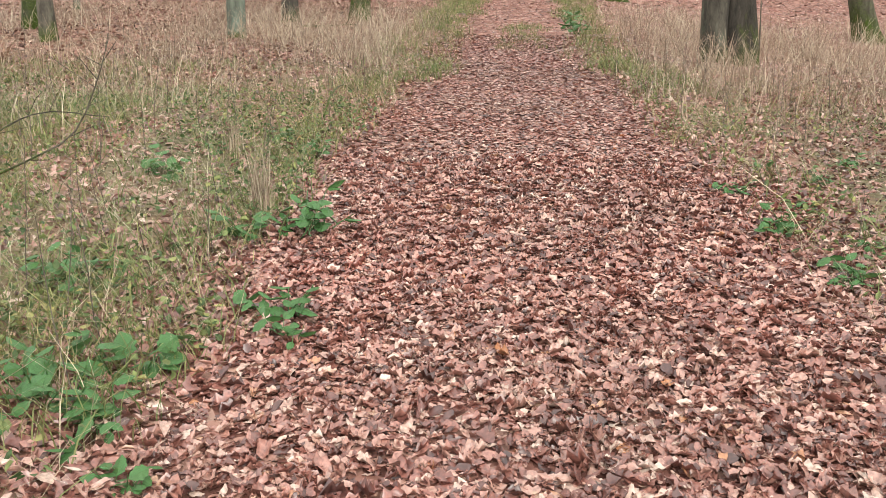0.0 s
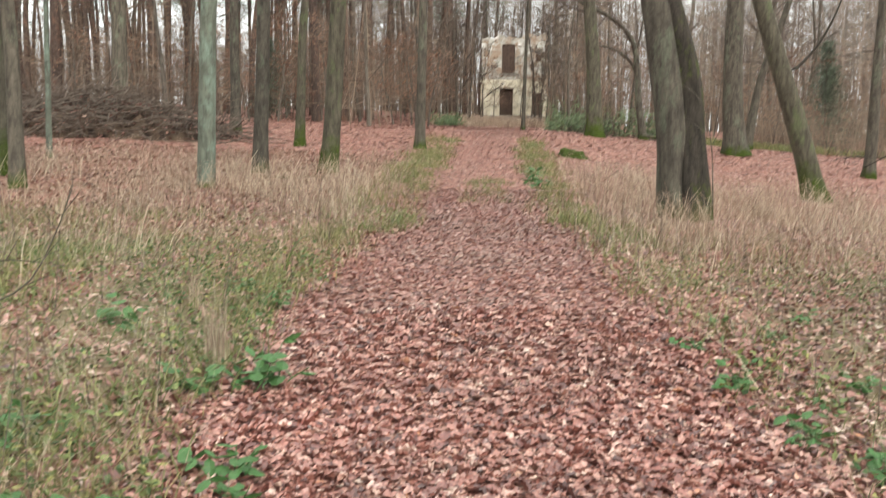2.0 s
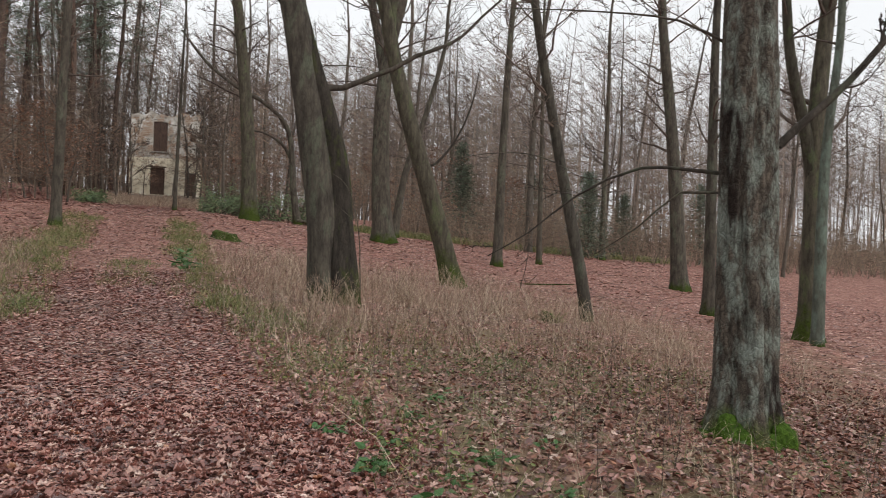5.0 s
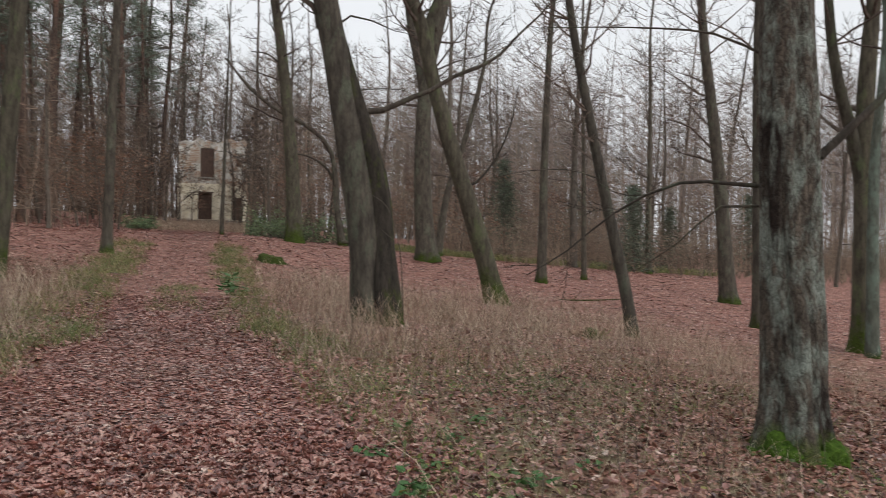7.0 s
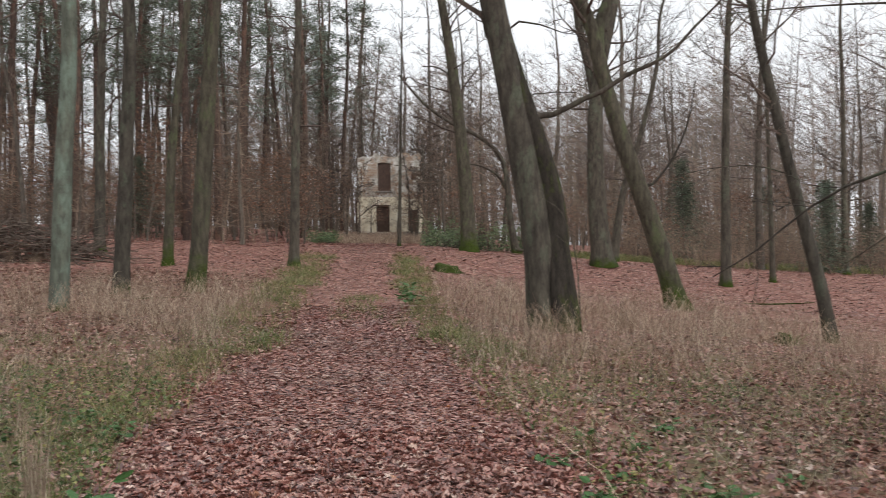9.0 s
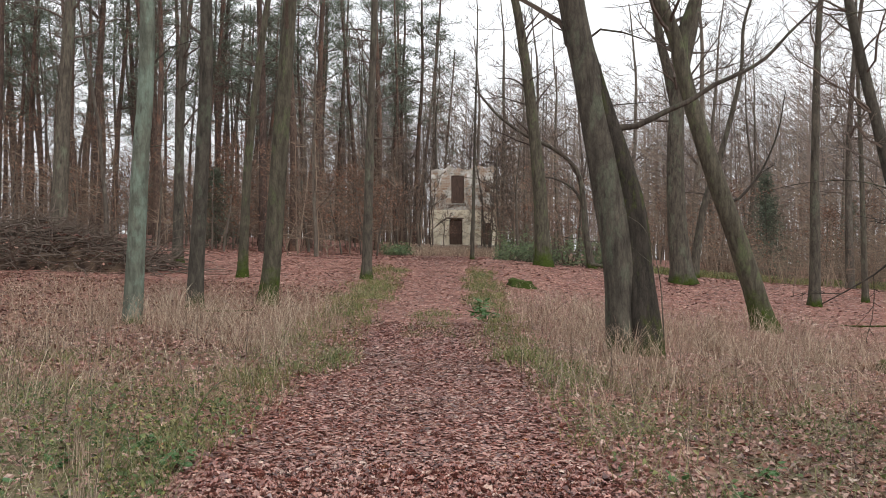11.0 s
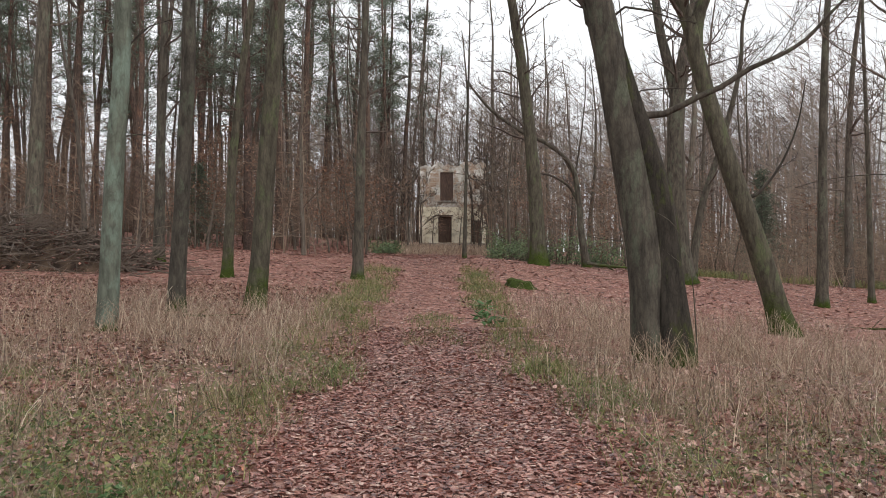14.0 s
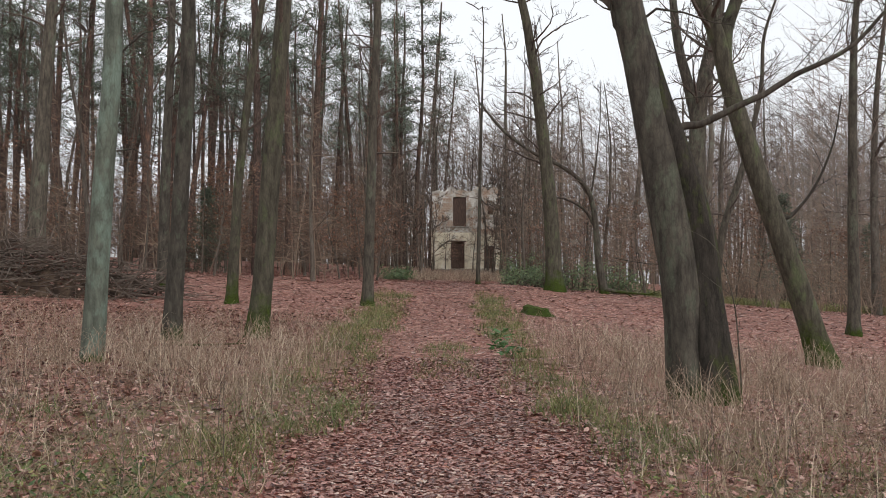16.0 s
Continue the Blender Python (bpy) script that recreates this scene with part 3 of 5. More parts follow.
def crown(tubes, rnd, line, r, low, count, reach, depth, per, thin, tips=None):
    """Boughs with side twigs off a trunk line, from the height low upwards."""
    top = line[-1].z
    for _ in range(count):
        h = low + (top - low) * rnd.uniform(0, 1) ** 0.8
        i = max(k for k in range(len(line)) if line[k].z <= h or k == 0)
        a = rnd.uniform(0, 2 * math.pi)
        share = 1 - 0.65 * (h - low) / max(top - low, 0.1)
        ln = reach * rnd.uniform(0.5, 1.1) * (0.35 + 0.65 * share)
        d = Vector((math.cos(a), math.sin(a), rnd.uniform(0.15, 0.9)))
        br = bent(rnd, line[i], d, ln, 6, 0.16, 0.05)
        r0 = max(min(r, 0.27) * 0.24 * share, thin * 1.6)
        tubes.add(br, [r0 + (thin - r0) * j / 6 for j in range(7)], 4)
        spray(tubes, rnd, br, r0 * 0.6, depth, 0.42, per, 3, tips, thin)


def tree(label, x, y, pts, r, mat, tall=17.0, low=6.0, boughs=16, reach=3.2, depth=2, per=5, stems=(), limbs=(), sides=14, flare=0.6, seed=1, thin=0.006, rough=0.07, group="", flare_up=0.0, grooves=(), stem_mat=None):
    """A single tree: a bent trunk through pts, limbs of its own, a crown of bare twigs."""
    rnd = random.Random(seed)
    z = sits(x, y) - 0.06
    root = empty("tree", x, y, z)
    tagged(root, label, "tree", group)
    pts = [Vector((0, 0, 0))] + [Vector(p) for p in pts]
    if pts[-1].z < tall:
        d = (pts[-1] - pts[-2]).normalized()
        d = Vector((d.x * 0.7, d.y * 0.7, d.z)).normalized()
        pts.append(pts[-1] + d * (tall - pts[-1].z) * 0.55 + Vector((rnd.gauss(0, 0.3), rnd.gauss(0, 0.3), 0)))
        pts.append(pts[-1] + d * (tall - pts[-1].z) + Vector((rnd.gauss(0, 0.5), rnd.gauss(0, 0.5), 0)))
    line = curve_through(pts, 0.1 if sides > 40 else 0.35 if sides > 12 else 0.7)
    top = line[-1].z
    trunk = Tubes().add(line, [r * (1.02 - 0.78 * p.z / top) for p in line], sides, rough, seed * 3.1, (flare, flare_up or 0.28 + r * 0.5, 5), grooves)
    smooth(part("trunk", trunk.data(), mat, root))
    for sp, sr, tip in stems:
        sl = curve_through(sp, 0.3)
        st = Tubes().add(sl, [sr + (tip - sr) * j / (len(sl) - 1) for j in range(len(sl))], sides, rough, seed * 5.3, (flare * 0.6, 0.3, 4) if Vector(sp[0]).z < 0.3 else None)
        smooth(part("stem", st.data(), stem_mat or mat, root))
    for lp, lr, tip, twigs in limbs:
        t = Tubes()
        ll = curve_through(lp, 0.25)
        t.add(ll, [lr + (tip - lr) * (j / (len(ll) - 1)) ** 0.8 for j in range(len(ll))], 7, 0.08, seed)
        if twigs:
            spray(t, rnd, ll, tip * 1.6, 2, 0.3, twigs, 3, None, 0.0035)
        smooth(part("limb", t.data(), LIMB, root, "crooked bare side limb"))
    if boughs:
        c = Tubes()
        crown(c, rnd, line, r, low * 0.8, round(boughs * 1.5), reach, depth, per, thin)
        for sp, sr, tip in stems:
            if sp[-1][2] > 8:
                crown(c, rnd, curve_through(sp, 0.5), sr, 6.0, boughs // 2, reach, depth, per, thin)
        part("crown", c.data(), TWIG, root, "bare winter twigs")
    return root


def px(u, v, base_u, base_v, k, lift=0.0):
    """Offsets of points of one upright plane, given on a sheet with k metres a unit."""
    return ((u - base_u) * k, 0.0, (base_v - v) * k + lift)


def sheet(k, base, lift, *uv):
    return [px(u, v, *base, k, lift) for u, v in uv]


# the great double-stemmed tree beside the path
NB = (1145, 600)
tree("old grey tree of two fused stems leaning over dry grass", 2.87, 13.55,
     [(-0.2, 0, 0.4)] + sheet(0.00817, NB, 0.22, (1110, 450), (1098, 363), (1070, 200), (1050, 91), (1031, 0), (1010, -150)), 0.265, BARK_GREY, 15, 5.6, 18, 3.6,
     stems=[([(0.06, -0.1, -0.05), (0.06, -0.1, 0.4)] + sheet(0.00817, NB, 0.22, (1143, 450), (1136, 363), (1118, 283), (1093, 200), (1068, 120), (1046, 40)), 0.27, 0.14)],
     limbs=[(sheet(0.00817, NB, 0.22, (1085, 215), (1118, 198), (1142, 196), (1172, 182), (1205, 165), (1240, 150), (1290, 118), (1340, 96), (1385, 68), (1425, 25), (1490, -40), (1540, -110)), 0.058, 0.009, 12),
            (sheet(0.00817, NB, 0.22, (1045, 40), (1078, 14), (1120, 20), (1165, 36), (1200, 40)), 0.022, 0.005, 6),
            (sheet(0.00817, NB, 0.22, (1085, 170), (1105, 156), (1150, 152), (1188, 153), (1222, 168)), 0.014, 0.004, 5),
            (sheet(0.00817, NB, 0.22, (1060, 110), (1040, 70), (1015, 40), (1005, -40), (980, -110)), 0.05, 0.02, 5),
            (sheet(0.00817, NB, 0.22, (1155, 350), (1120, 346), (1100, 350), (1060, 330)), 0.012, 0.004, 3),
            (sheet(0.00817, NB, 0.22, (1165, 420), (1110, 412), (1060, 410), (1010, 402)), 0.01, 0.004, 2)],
     sides=34, flare=0.6, seed=3, rough=0.13, stem_mat=BARK_STREAKED)

# the old lichened tree close by
old_tree = tree("thick old tree with peeling lichen-grey bark and green mossy foot", 4.77, 5.98,
     [(0.0, 0, 0.9), (-0.05, -0.01, 1.9), (-0.1, -0.02, 3.74), (-0.12, 0, 6)], 0.262, BARK_OLD, 13, 4.3, 14, 3.2,
     limbs=[([(-0.2, 0.12, 2.26), (-0.75, 0.5, 2.3), (-1.2, 0.8, 2.05), (-1.55, 1.0, 1.72), (-1.85, 1.2, 1.5)], 0.019, 0.004, 8),
            ([(-0.2, 0.1, 2.1), (-0.45, 0.35, 2.1), (-0.7, 0.6, 1.8), (-1.0, 0.8, 1.55)], 0.013, 0.003, 5),
            ([(0.2, -0.05, 2.5), (0.42, -0.1, 2.72), (0.75, -0.2, 3.05), (1.2, -0.3, 3.6)], 0.037, 0.024, 6),
            ([(-0.15, 0.1, 3.3), (-0.5, 0.4, 3.56), (-1.0, 0.9, 3.7), (-1.6, 1.4, 3.78)], 0.014, 0.004, 8)],
     sides=64, flare=0.7, seed=5, rough=0.15, flare_up=0.24,
     grooves=[(3.95, 0.22, 0.11, 0.7, 2.7), (4.4, 0.2, 0.16, 2.2, 4.6), (3.55, 0.16, 0.1, 0.15, 1.3), (4.6, 0.14, 0.09, 0.2, 1.9), (4.05, -0.16, 0.22, 2.15, 2.6), (4.3, -0.12, 0.25, 3.3, 3.8), (3.3, 0.12, 0.12, 1.4, 3.6)])

tree("leaning forked tree with a green mossy foot", 7.15, 20.2, [(-0.3, 0, 1.1), (-0.74, -0.05, 2.4), (-1.14, -0.08, 3.5), (-1.52, -0.1, 4.7), (-1.85, -0.12, 5.9), (-2.05, -0.13, 6.8), (-2.6, -0.15, 8.2)], 0.245, BARK_MOSSY, 15, 6.6, 14, 3.0,
     stems=[([(-1.9, -0.12, 6.1), (-1.85, -0.1, 6.9), (-1.5, -0.05, 8.0), (-1.3, 0, 10.0), (-1.2, 0, 12.5)], 0.15, 0.06)],
     limbs=[([(-0.9, 0, 3.0), (-0.6, 0, 3.1), (-0.1, 0, 3.7), (0.3, 0, 4.6), (0.5, 0, 5.6)], 0.04, 0.012, 6)], sides=20, seed=7, rough=0.1)
tree("tall grey tree forking above a mossy foot", 9.1, 35.0, [(-0.2, 0, 2.5), (-0.28, -0.1, 5.5), (-0.1, -0.2, 8.0), (0.55, -0.3, 11.2)], 0.42, BARK_GREY, 18, 7.0, 18, 3.6,
     stems=[([(-0.2, -0.1, 7.0), (-0.5, 0, 8.6), (-0.9, 0, 10.5), (-1.2, 0, 14)], 0.24, 0.1)], seed=8)
tree("straight pale green-barked tree at the grass edge", -5.28, 14.76, [(0.12, -0.07, 2.46), (0.25, -0.15, 5.18)], 0.155, BARK_PALE, 16, 5.0, 12, 2.4,
     limbs=[([(0.14, 0, 3.0), (0.5, 0, 3.05), (0.9, 0, 2.8)], 0.014, 0.004, 2), ([(0.2, 0, 4.3), (0.6, 0, 4.7), (1.2, 0, 4.85)], 0.018, 0.005, 3)], sides=16, flare=0.25, seed=11)
tree("slim grey-green tree with a mossy foot", -5.21, 17.85, [(0.15, -0.09, 3.03), (0.24, -0.18, 6.03)], 0.16, BARK_GREY, 17, 7.0, 12, 2.4, sides=14, flare=0.4, seed=12)
tree("dark tree with a broad mossy foot beside the path", -3.96, 18.93, [(0.1, 0, 1.2), (0.24, -0.09, 3.19), (0.46, -0.19, 6.38)], 0.2, BARK_MOSSY, 18, 7.0, 14, 2.6, sides=16, flare=0.5, seed=13)
tree("slender bowed grey tree", -6.64, 27.14, [(0.1, -0.05, 2.0), (0.23, -0.12, 4.06), (0.76, -0.24, 8.39)], 0.155, BARK_MOSSY, 16, 6.0, 12, 2.2, seed=14)
tree("thin dark tree beside the path", -2.89, 28.57, [(0.1, -0.13, 4.33), (0.26, -0.26, 8.89)], 0.165, BARK_GREY, 17, 4.0, 16, 2.0, seed=15)
tree("straight grey tree behind the pale one", -9.98, 31.05, [(0.07, -0.12, 4.18), (0.22, -0.27, 9.16)], 0.19, BARK_GREY, 17, 6.0, 12, 2.4, seed=16)
tree("tall ivy-footed tree leaning slightly near the ruin", 3.84, 38.2, [(-0.1, 0, 2.5), (-0.41, -0.1, 6.1), (-1.08, -0.2, 11.05)], 0.34, BARK_MOSSY, 19, 5.0, 22, 3.4, seed=17, thin=0.009,
     limbs=[([(-0.3, 0, 7.5), (-1.2, 0, 8.3), (-2.0, 0, 8.4)], 0.06, 0.02, 5)])
tree("crooked tree bending over towards the ruin", 6.63, 42.53, [(-0.3, -0.1, 1.8), (-0.4, -0.1, 3.4), (-0.75, -0.15, 4.9), (-1.8, -0.2, 5.9), (-3.2, -0.23, 6.6), (-4.6, -0.3, 7.6), (-5.8, -0.34, 9.0)], 0.19, BARK_GREY, 9.0, 6.0, 12, 2.0, seed=18, thin=0.009,
     limbs=[([(-0.4, 0, 3.2), (-0.9, 0, 4.0), (-1.8, 0, 4.5), (-2.8, 0, 4.6)], 0.1, 0.03, 5)])
tree("thin sapling standing before the ruin", 0.76, 42.13, [(0.12, -0.16, 5.49), (0.27, -0.37, 12.29)], 0.095, BARK_GREY, 13, 2.5, 24, 1.5, per=3, seed=19, thin=0.007)
tree("straight dark tree on the leaf-covered slope", 12.24, 29.9, [(0.05, -0.1, 5.4), (0.22, -0.25, 10.2)], 0.18, BARK_GREY, 17, 6.0, 14, 2.8, seed=20)
tree("thin straight tree on the leaf-covered slope", 15.2, 32.6, [(-0.1, -0.1, 5.0), (-0.25, -0.2, 10)], 0.11, BARK_GREY, 15, 5.0, 12, 2.2, seed=21)
tree("slender leaning grey tree", 8.25, 15.21, [(-0.15, 0.03, 0.9), (-0.44, 0.09, 2.19), (-0.79, 0.17, 3.85), (-1.32, 0.27, 6.63)], 0.125, BARK_GREY, 13, 4.0, 14, 2.4, sides=14, flare=0.3, seed=22, limbs=[([(-0.6, 0.1, 3.1), (-1.3, 0.2, 3.3), (-2.2, 0.3, 3.25), (-2.8, 0.3, 3.1)], 0.016, 0.005, 3)])
tree("grey tree with long low boughs", 18.86, 27.83, [(-0.25, 0, 3.0), (-0.54, 0.07, 6.06), (-1.13, 0.16, 11.32)], 0.3, BARK_GREY, 17, 4.0, 20, 3.6, seed=23)
tree("green-stained tree forking high up", 13.75, 15.3, [(0.0, 0, 3.0), (0.0, 0, 5.2), (0.25, 0, 8.0)], 0.25, BARK_MOSSY, 15, 5.5, 16, 3.0, sides=16, seed=24,
     stems=[([(0.0, 0, 3.4), (-0.3, 0, 4.6), (-0.85, 0, 6.6), (-1.1, 0, 10)], 0.15, 0.07)])
tree("slim pale tree beside the green-stained one", 13.04, 14.26, [(0.02, 0, 3.84), (0.2, -0.09, 7.24)], 0.13, BARK_PALE, 13, 5.5, 10, 2.2, seed=25, flare=0.3)
tree("slim dark tree behind the old lichened one", 14.3, 19.67, [(-0.1, -0.03, 4.26), (-0.1, 0, 8)], 0.17, BARK_GREY, 15, 5.5, 12, 2.6, seed=26)
tree("thin tree before the far thicket", 22.71, 40.87, [(0.01, -0.12, 8.6)], 0.18, BARK_GREY, 16, 4.0, 16, 2.8, seed=27)
tree("big dark tree at the pine wood's edge", -15.5, 33.5, [(0.1, 0, 4.5), (0.3, 0, 9.5)], 0.33, BARK_GREY, 18, 8.0, 12, 3.0, seed=28)
tree("forked tree standing on the far slope", 11.0, 40.5, [(0.5, 0, 3.2), (1.4, 0, 6.0), (2.3, 0, 9.5)], 0.2, BARK_GREY, 14, 4.5, 18, 2.8, seed=29)

tree("dark mossy-footed tree at the edge of dry grass", -8.95, 14.6, [(0.05, 0.2, 2.0), (0.1, 0.2, 5.0)], 0.14, BARK_MOSSY, 15, 6.0, 10, 2.2, seed=31, flare=0.45)
tree("slim grey tree standing close to a mossy one", -7.65, 12.9, [(-0.1, 0.2, 2.0), (-0.2, 0.2, 5.0)], 0.12, BARK_GREY, 14, 6.0, 10, 2.2, seed=32, flare=0.3)
tree("thin pole-like young tree in leaf litter", -10.1, 18.3, [(0.0, 0.1, 2.5), (0.05, 0.1, 6.0)], 0.065, BARK_PALE, 10, 5.0, 8, 1.4, seed=33, flare=0.2)


# ---- woods behind, from a few grown kinds ----
def bare_tree(seed, tall, r, low, boughs, reach, per=4, thin=0.011, depth=2):
    rnd = random.Random(seed)
    root = empty("bare_tree", 0, 0, 0)
    line = [Vector((0, 0, -0.15))] + bent(rnd, (0, 0, 0.3), (rnd.gauss(0, 0.05), rnd.gauss(0, 0.05), 1), tall, 14, 0.045, 0.06)
    t = Tubes().add(line, [r * (1.05 - 0.85 * max(p.z, 0) / tall) for p in line], 8, 0.06, seed, (0.4, 0.4, 3))
    smooth(part("trunk", t.data(), BARK_FAR, root))
    c = Tubes()
    crown(c, rnd, line, r, low, boughs, reach, depth, per, thin)
    part("crown", c.data(), TWIG, root, "bare winter twigs")
    return tagged(root, "bare grey-brown deciduous tree in the wood", "tree", "bare trees of the wood")


def needle_tufts(rnd, tips, per, size):
    v, f = [], []
    for p, d in tips:
        for _ in range(per):
            o = Vector((rnd.gauss(0, 1), rnd.gauss(0, 1), rnd.gauss(0.2, 0.8))).normalized()
            a = p + Vector((rnd.gauss(0, 1), rnd.gauss(0, 1), rnd.gauss(0, 0.5))) * size * 0.8
            s = o.orthogonal().normalized() * size * 0.09
            n = len(v)
            v += [a - s, a + s, a + o * size]
            f.append((n, n + 1, n + 2))
    return v, f


def pine_tree(seed, tall, r):
    rnd = random.Random(seed)
    root = empty("pine_tree", 0, 0, 0)
    line = [Vector((0, 0, -0.15))] + bent(rnd, (0, 0, 0.3), (0, 0, 1), tall, 12, 0.025, 0.08)
    t = Tubes().add(line, [r * (1.05 - 0.75 * max(p.z, 0) / tall) for p in line], 8, 0.05, seed, (0.25, 0.3, 3))
    smooth(part("trunk", t.data(), BARK_PINE, root, "reddish scaly trunk"))
    c, tips = Tubes(), []
    crown(c, rnd, line, r, tall * 0.44, 30, 2.3, 1, 6, 0.012, tips)
    for _ in range(14):
        h = rnd.uniform(0.15, 0.55) * tall
        i = max(k for k in range(len(line)) if line[k].z <= h or k == 0)
        a = rnd.uniform(0, 6.28)
        c.add(bent(rnd, line[i], (math.cos(a), math.sin(a), -0.05), rnd.uniform(0.6, 1.6), 3, 0.15), [0.016, 0.012, 0.008, 0.005], 3)
    part("crown", c.data(), TWIG, root, "dead snags and boughs")
    part("needles", needle_tufts(rnd, tips, 9, 0.3), NEEDLE, root, "dark green needle clumps")
    return tagged(root, "tall pine with reddish trunk and high dark crown", "pine tree", "pines of the wood")


def russet_sapling(seed, tall):
    rnd = random.Random(seed)
    root = empty("young_beech", 0, 0, 0)
    line = [Vector((0, 0, -0.1))] + bent(rnd, (0, 0, 0.1), (rnd.gauss(0, 0.08), rnd.gauss(0, 0.08), 1), tall, 8, 0.06, 0.06)
    t = Tubes().add(line, [0.045 * (1.1 - max(p.z, 0) / tall) for p in line], 5)
    part("trunk", t.data(), BARK_FAR, root)
    c, tips = Tubes(), []
    crown(c, rnd, line, 0.05, 0.7, 18, 1.7, 1, 5, 0.006, tips)
    part("crown", c.data(), TWIG, root)
    v, f = [], []
    for p, d in tips:
        for _ in range(4):
            a = p + Vector((rnd.gauss(0, 0.16), rnd.gauss(0, 0.16), rnd.gauss(0, 0.1)))
            o = Vector((rnd.gauss(0, 1), rnd.gauss(0, 1), rnd.gauss(-0.3, 0.5))).normalized() * 0.1
            s = o.orthogonal().normalized() * 0.032
            n = len(v)
            v += [a, a + o * 0.5 + s, a + o, a + o * 0.5 - s]
            f.append((n, n + 1, n + 2, n + 3))
    part("leaves", (v, f), RUSSET, root, "few withered russet leaves")
    return tagged(root, "young beech still holding withered russet leaves", "young tree", "young beeches")


def spruce(seed, tall):
    rnd = random.Random(seed)
    root = empty("young_spruce", 0, 0, 0)
    t = Tubes().add([(0, 0, -0.1), (0, 0, tall * 0.5), (0, 0, tall)], [0.07, 0.04, 0.01], 6)
    part("trunk", t.data(), BARK_FAR, root)
    tips, c = [], Tubes()
    for k in range(70):
        h = tall * (0.06 + 0.92 * k / 70)
        ln = (tall - h) * 0.33 * rnd.uniform(0.7, 1.1) + 0.12
        a = k * 2.4
        b = bent(rnd, (0, 0, h), (math.cos(a), math.sin(a), -0.15), ln, 4, 0.06, 0.02)
        c.add(b, [0.015, 0.012, 0.009, 0.006, 0.004], 3)
        tips += [(b[j].lerp(b[j - 1], q), None) for j in (1, 2, 3, 4) for q in (0.0, 0.5)]
    part("crown", c.data(), TWIG, root, "drooping dark boughs")
    part("needles", needle_tufts(rnd, tips, 7, 0.2), NEEDLE, root, "dense dark needles")
    return tagged(root, "small dark green spruce among bare trunks", "spruce", "young spruces")


TAKEN = [(2.83, 13.55), (4.89, 5.95), (7.15, 20.2), (9.1, 35), (-5.28, 14.76), (-5.21, 17.85), (-3.96, 18.9), (-6.64, 27.1), (-2.9, 28.6), (-10, 31), (3.84, 38.2), (6.6, 42.5), (0.8, 42.1), (12.2, 29.9), (15.2, 32.6)]


def plant(kinds, n, x0, x1, y0, y1, gap, seed, size=(0.85, 1.2), also=None):
    """Spreads copies of the kinds over a stretch, never too close to one another, to the path or to the ruin."""
    rnd = random.Random(seed)
    done, tries = 0, 0
    while done < n and tries < n * 40:
        tries += 1
        x, y = rnd.uniform(x0, x1), rnd.uniform(y0, y1)
        if -3.6 < x < 2.2 and y < 58 or (-4.5 < x < 5.5 and 60 < y < 73):
            continue
        if abs(x + 0.5) < 2.6 + 0.01 * y and y < 62 or (also and not also(x, y)):
            continue
        if any((x - a) ** 2 + (y - b) ** 2 < gap * gap for a, b in TAKEN):
            continue
        TAKEN.append((x, y))
        kind = kinds[done % len(kinds)]
        s = rnd.uniform(*size)
        m = pose(x, y, sits(x, y), rnd.gauss(0, 1.2), rnd.gauss(0, 1.2), rnd.uniform(0, 360)) @ Matrix.Diagonal((s, s, s * rnd.uniform(0.92, 1.08), 1))
        if kind["fresh"]:
            kind["ob"].matrix_basis = m
            kind["fresh"] = False
        else:
            copy_thing(kind["ob"], m).scale = (s, s, s)
        done += 1


def kinds_of(*obs):
    return [{"ob": o, "fresh": True} for o in obs]


BARE = kinds_of(*[bare_tree(40 + k, 15 + 1.3 * k, 0.12 + 0.025 * k, 2.5 + 0.5 * k, 21, 3.2, 5, 0.012) for k in range(6)])
SLIM = kinds_of(*[bare_tree(60 + k, 10 + k, 0.07 + 0.01 * k, 1.2, 22, 1.9, 4, 0.009) for k in range(4)])
PINES = kinds_of(*[pine_tree(70 + k, 18 + 1.5 * k, 0.17 + 0.02 * k) for k in range(4)])
RUSSETS = kinds_of(*[russet_sapling(80 + k, 3.2 + 0.7 * k) for k in range(4)])
HOUSE_SIDE = ((-1.0, 62.3), (0.9, 61.6), (-1.9, 60.2), (2.3, 60.5), (3.2, 59.0), (3.9, 61.0), (-2.4, 61.0), (1.7, 62.4))
SPRUCES = kinds_of(spruce(90, 4.5), spruce(91, 6.0))

plant(PINES, 84, -48, -4.5, 40, 95, 1.7, 1, also=lambda x, y: x > -0.75 * y)
plant(PINES, 22, -46, -14, 38, 76, 1.7, 21, also=lambda x, y: x > -0.7 * y)
plant(PINES, 9, -12, -1.2, 72, 92, 1.5, 31, (1.05, 1.25))
plant(PINES, 14, -60, -14, 62, 105, 1.7, 33, also=lambda x, y: x > -0.75 * y)
plant(BARE, 24, 5, 66, 42, 88, 3.2, 2, also=lambda x, y: x < 1.15 * y)
plant(SLIM, 14, 6, 48, 36, 70, 2.4, 3, also=lambda x, y: x < 1.1 * y)
plant(BARE, 14, -8, 14, 74, 95, 2.4, 4)
plant(SLIM, 30, -30, -3.8, 36, 68, 1.4, 5)
for k, (x, y) in enumerate(((-2.6, 59.5), (2.6, 58.0), (3.3, 61.0), (1.9, 61.5), (-3.2, 57.0))):
    copy_thing(SLIM[k % 4]["ob"], pose(x, y, sits(x, y), 0, 0, 50 * k)).scale = (0.75, 0.75, 0.75)
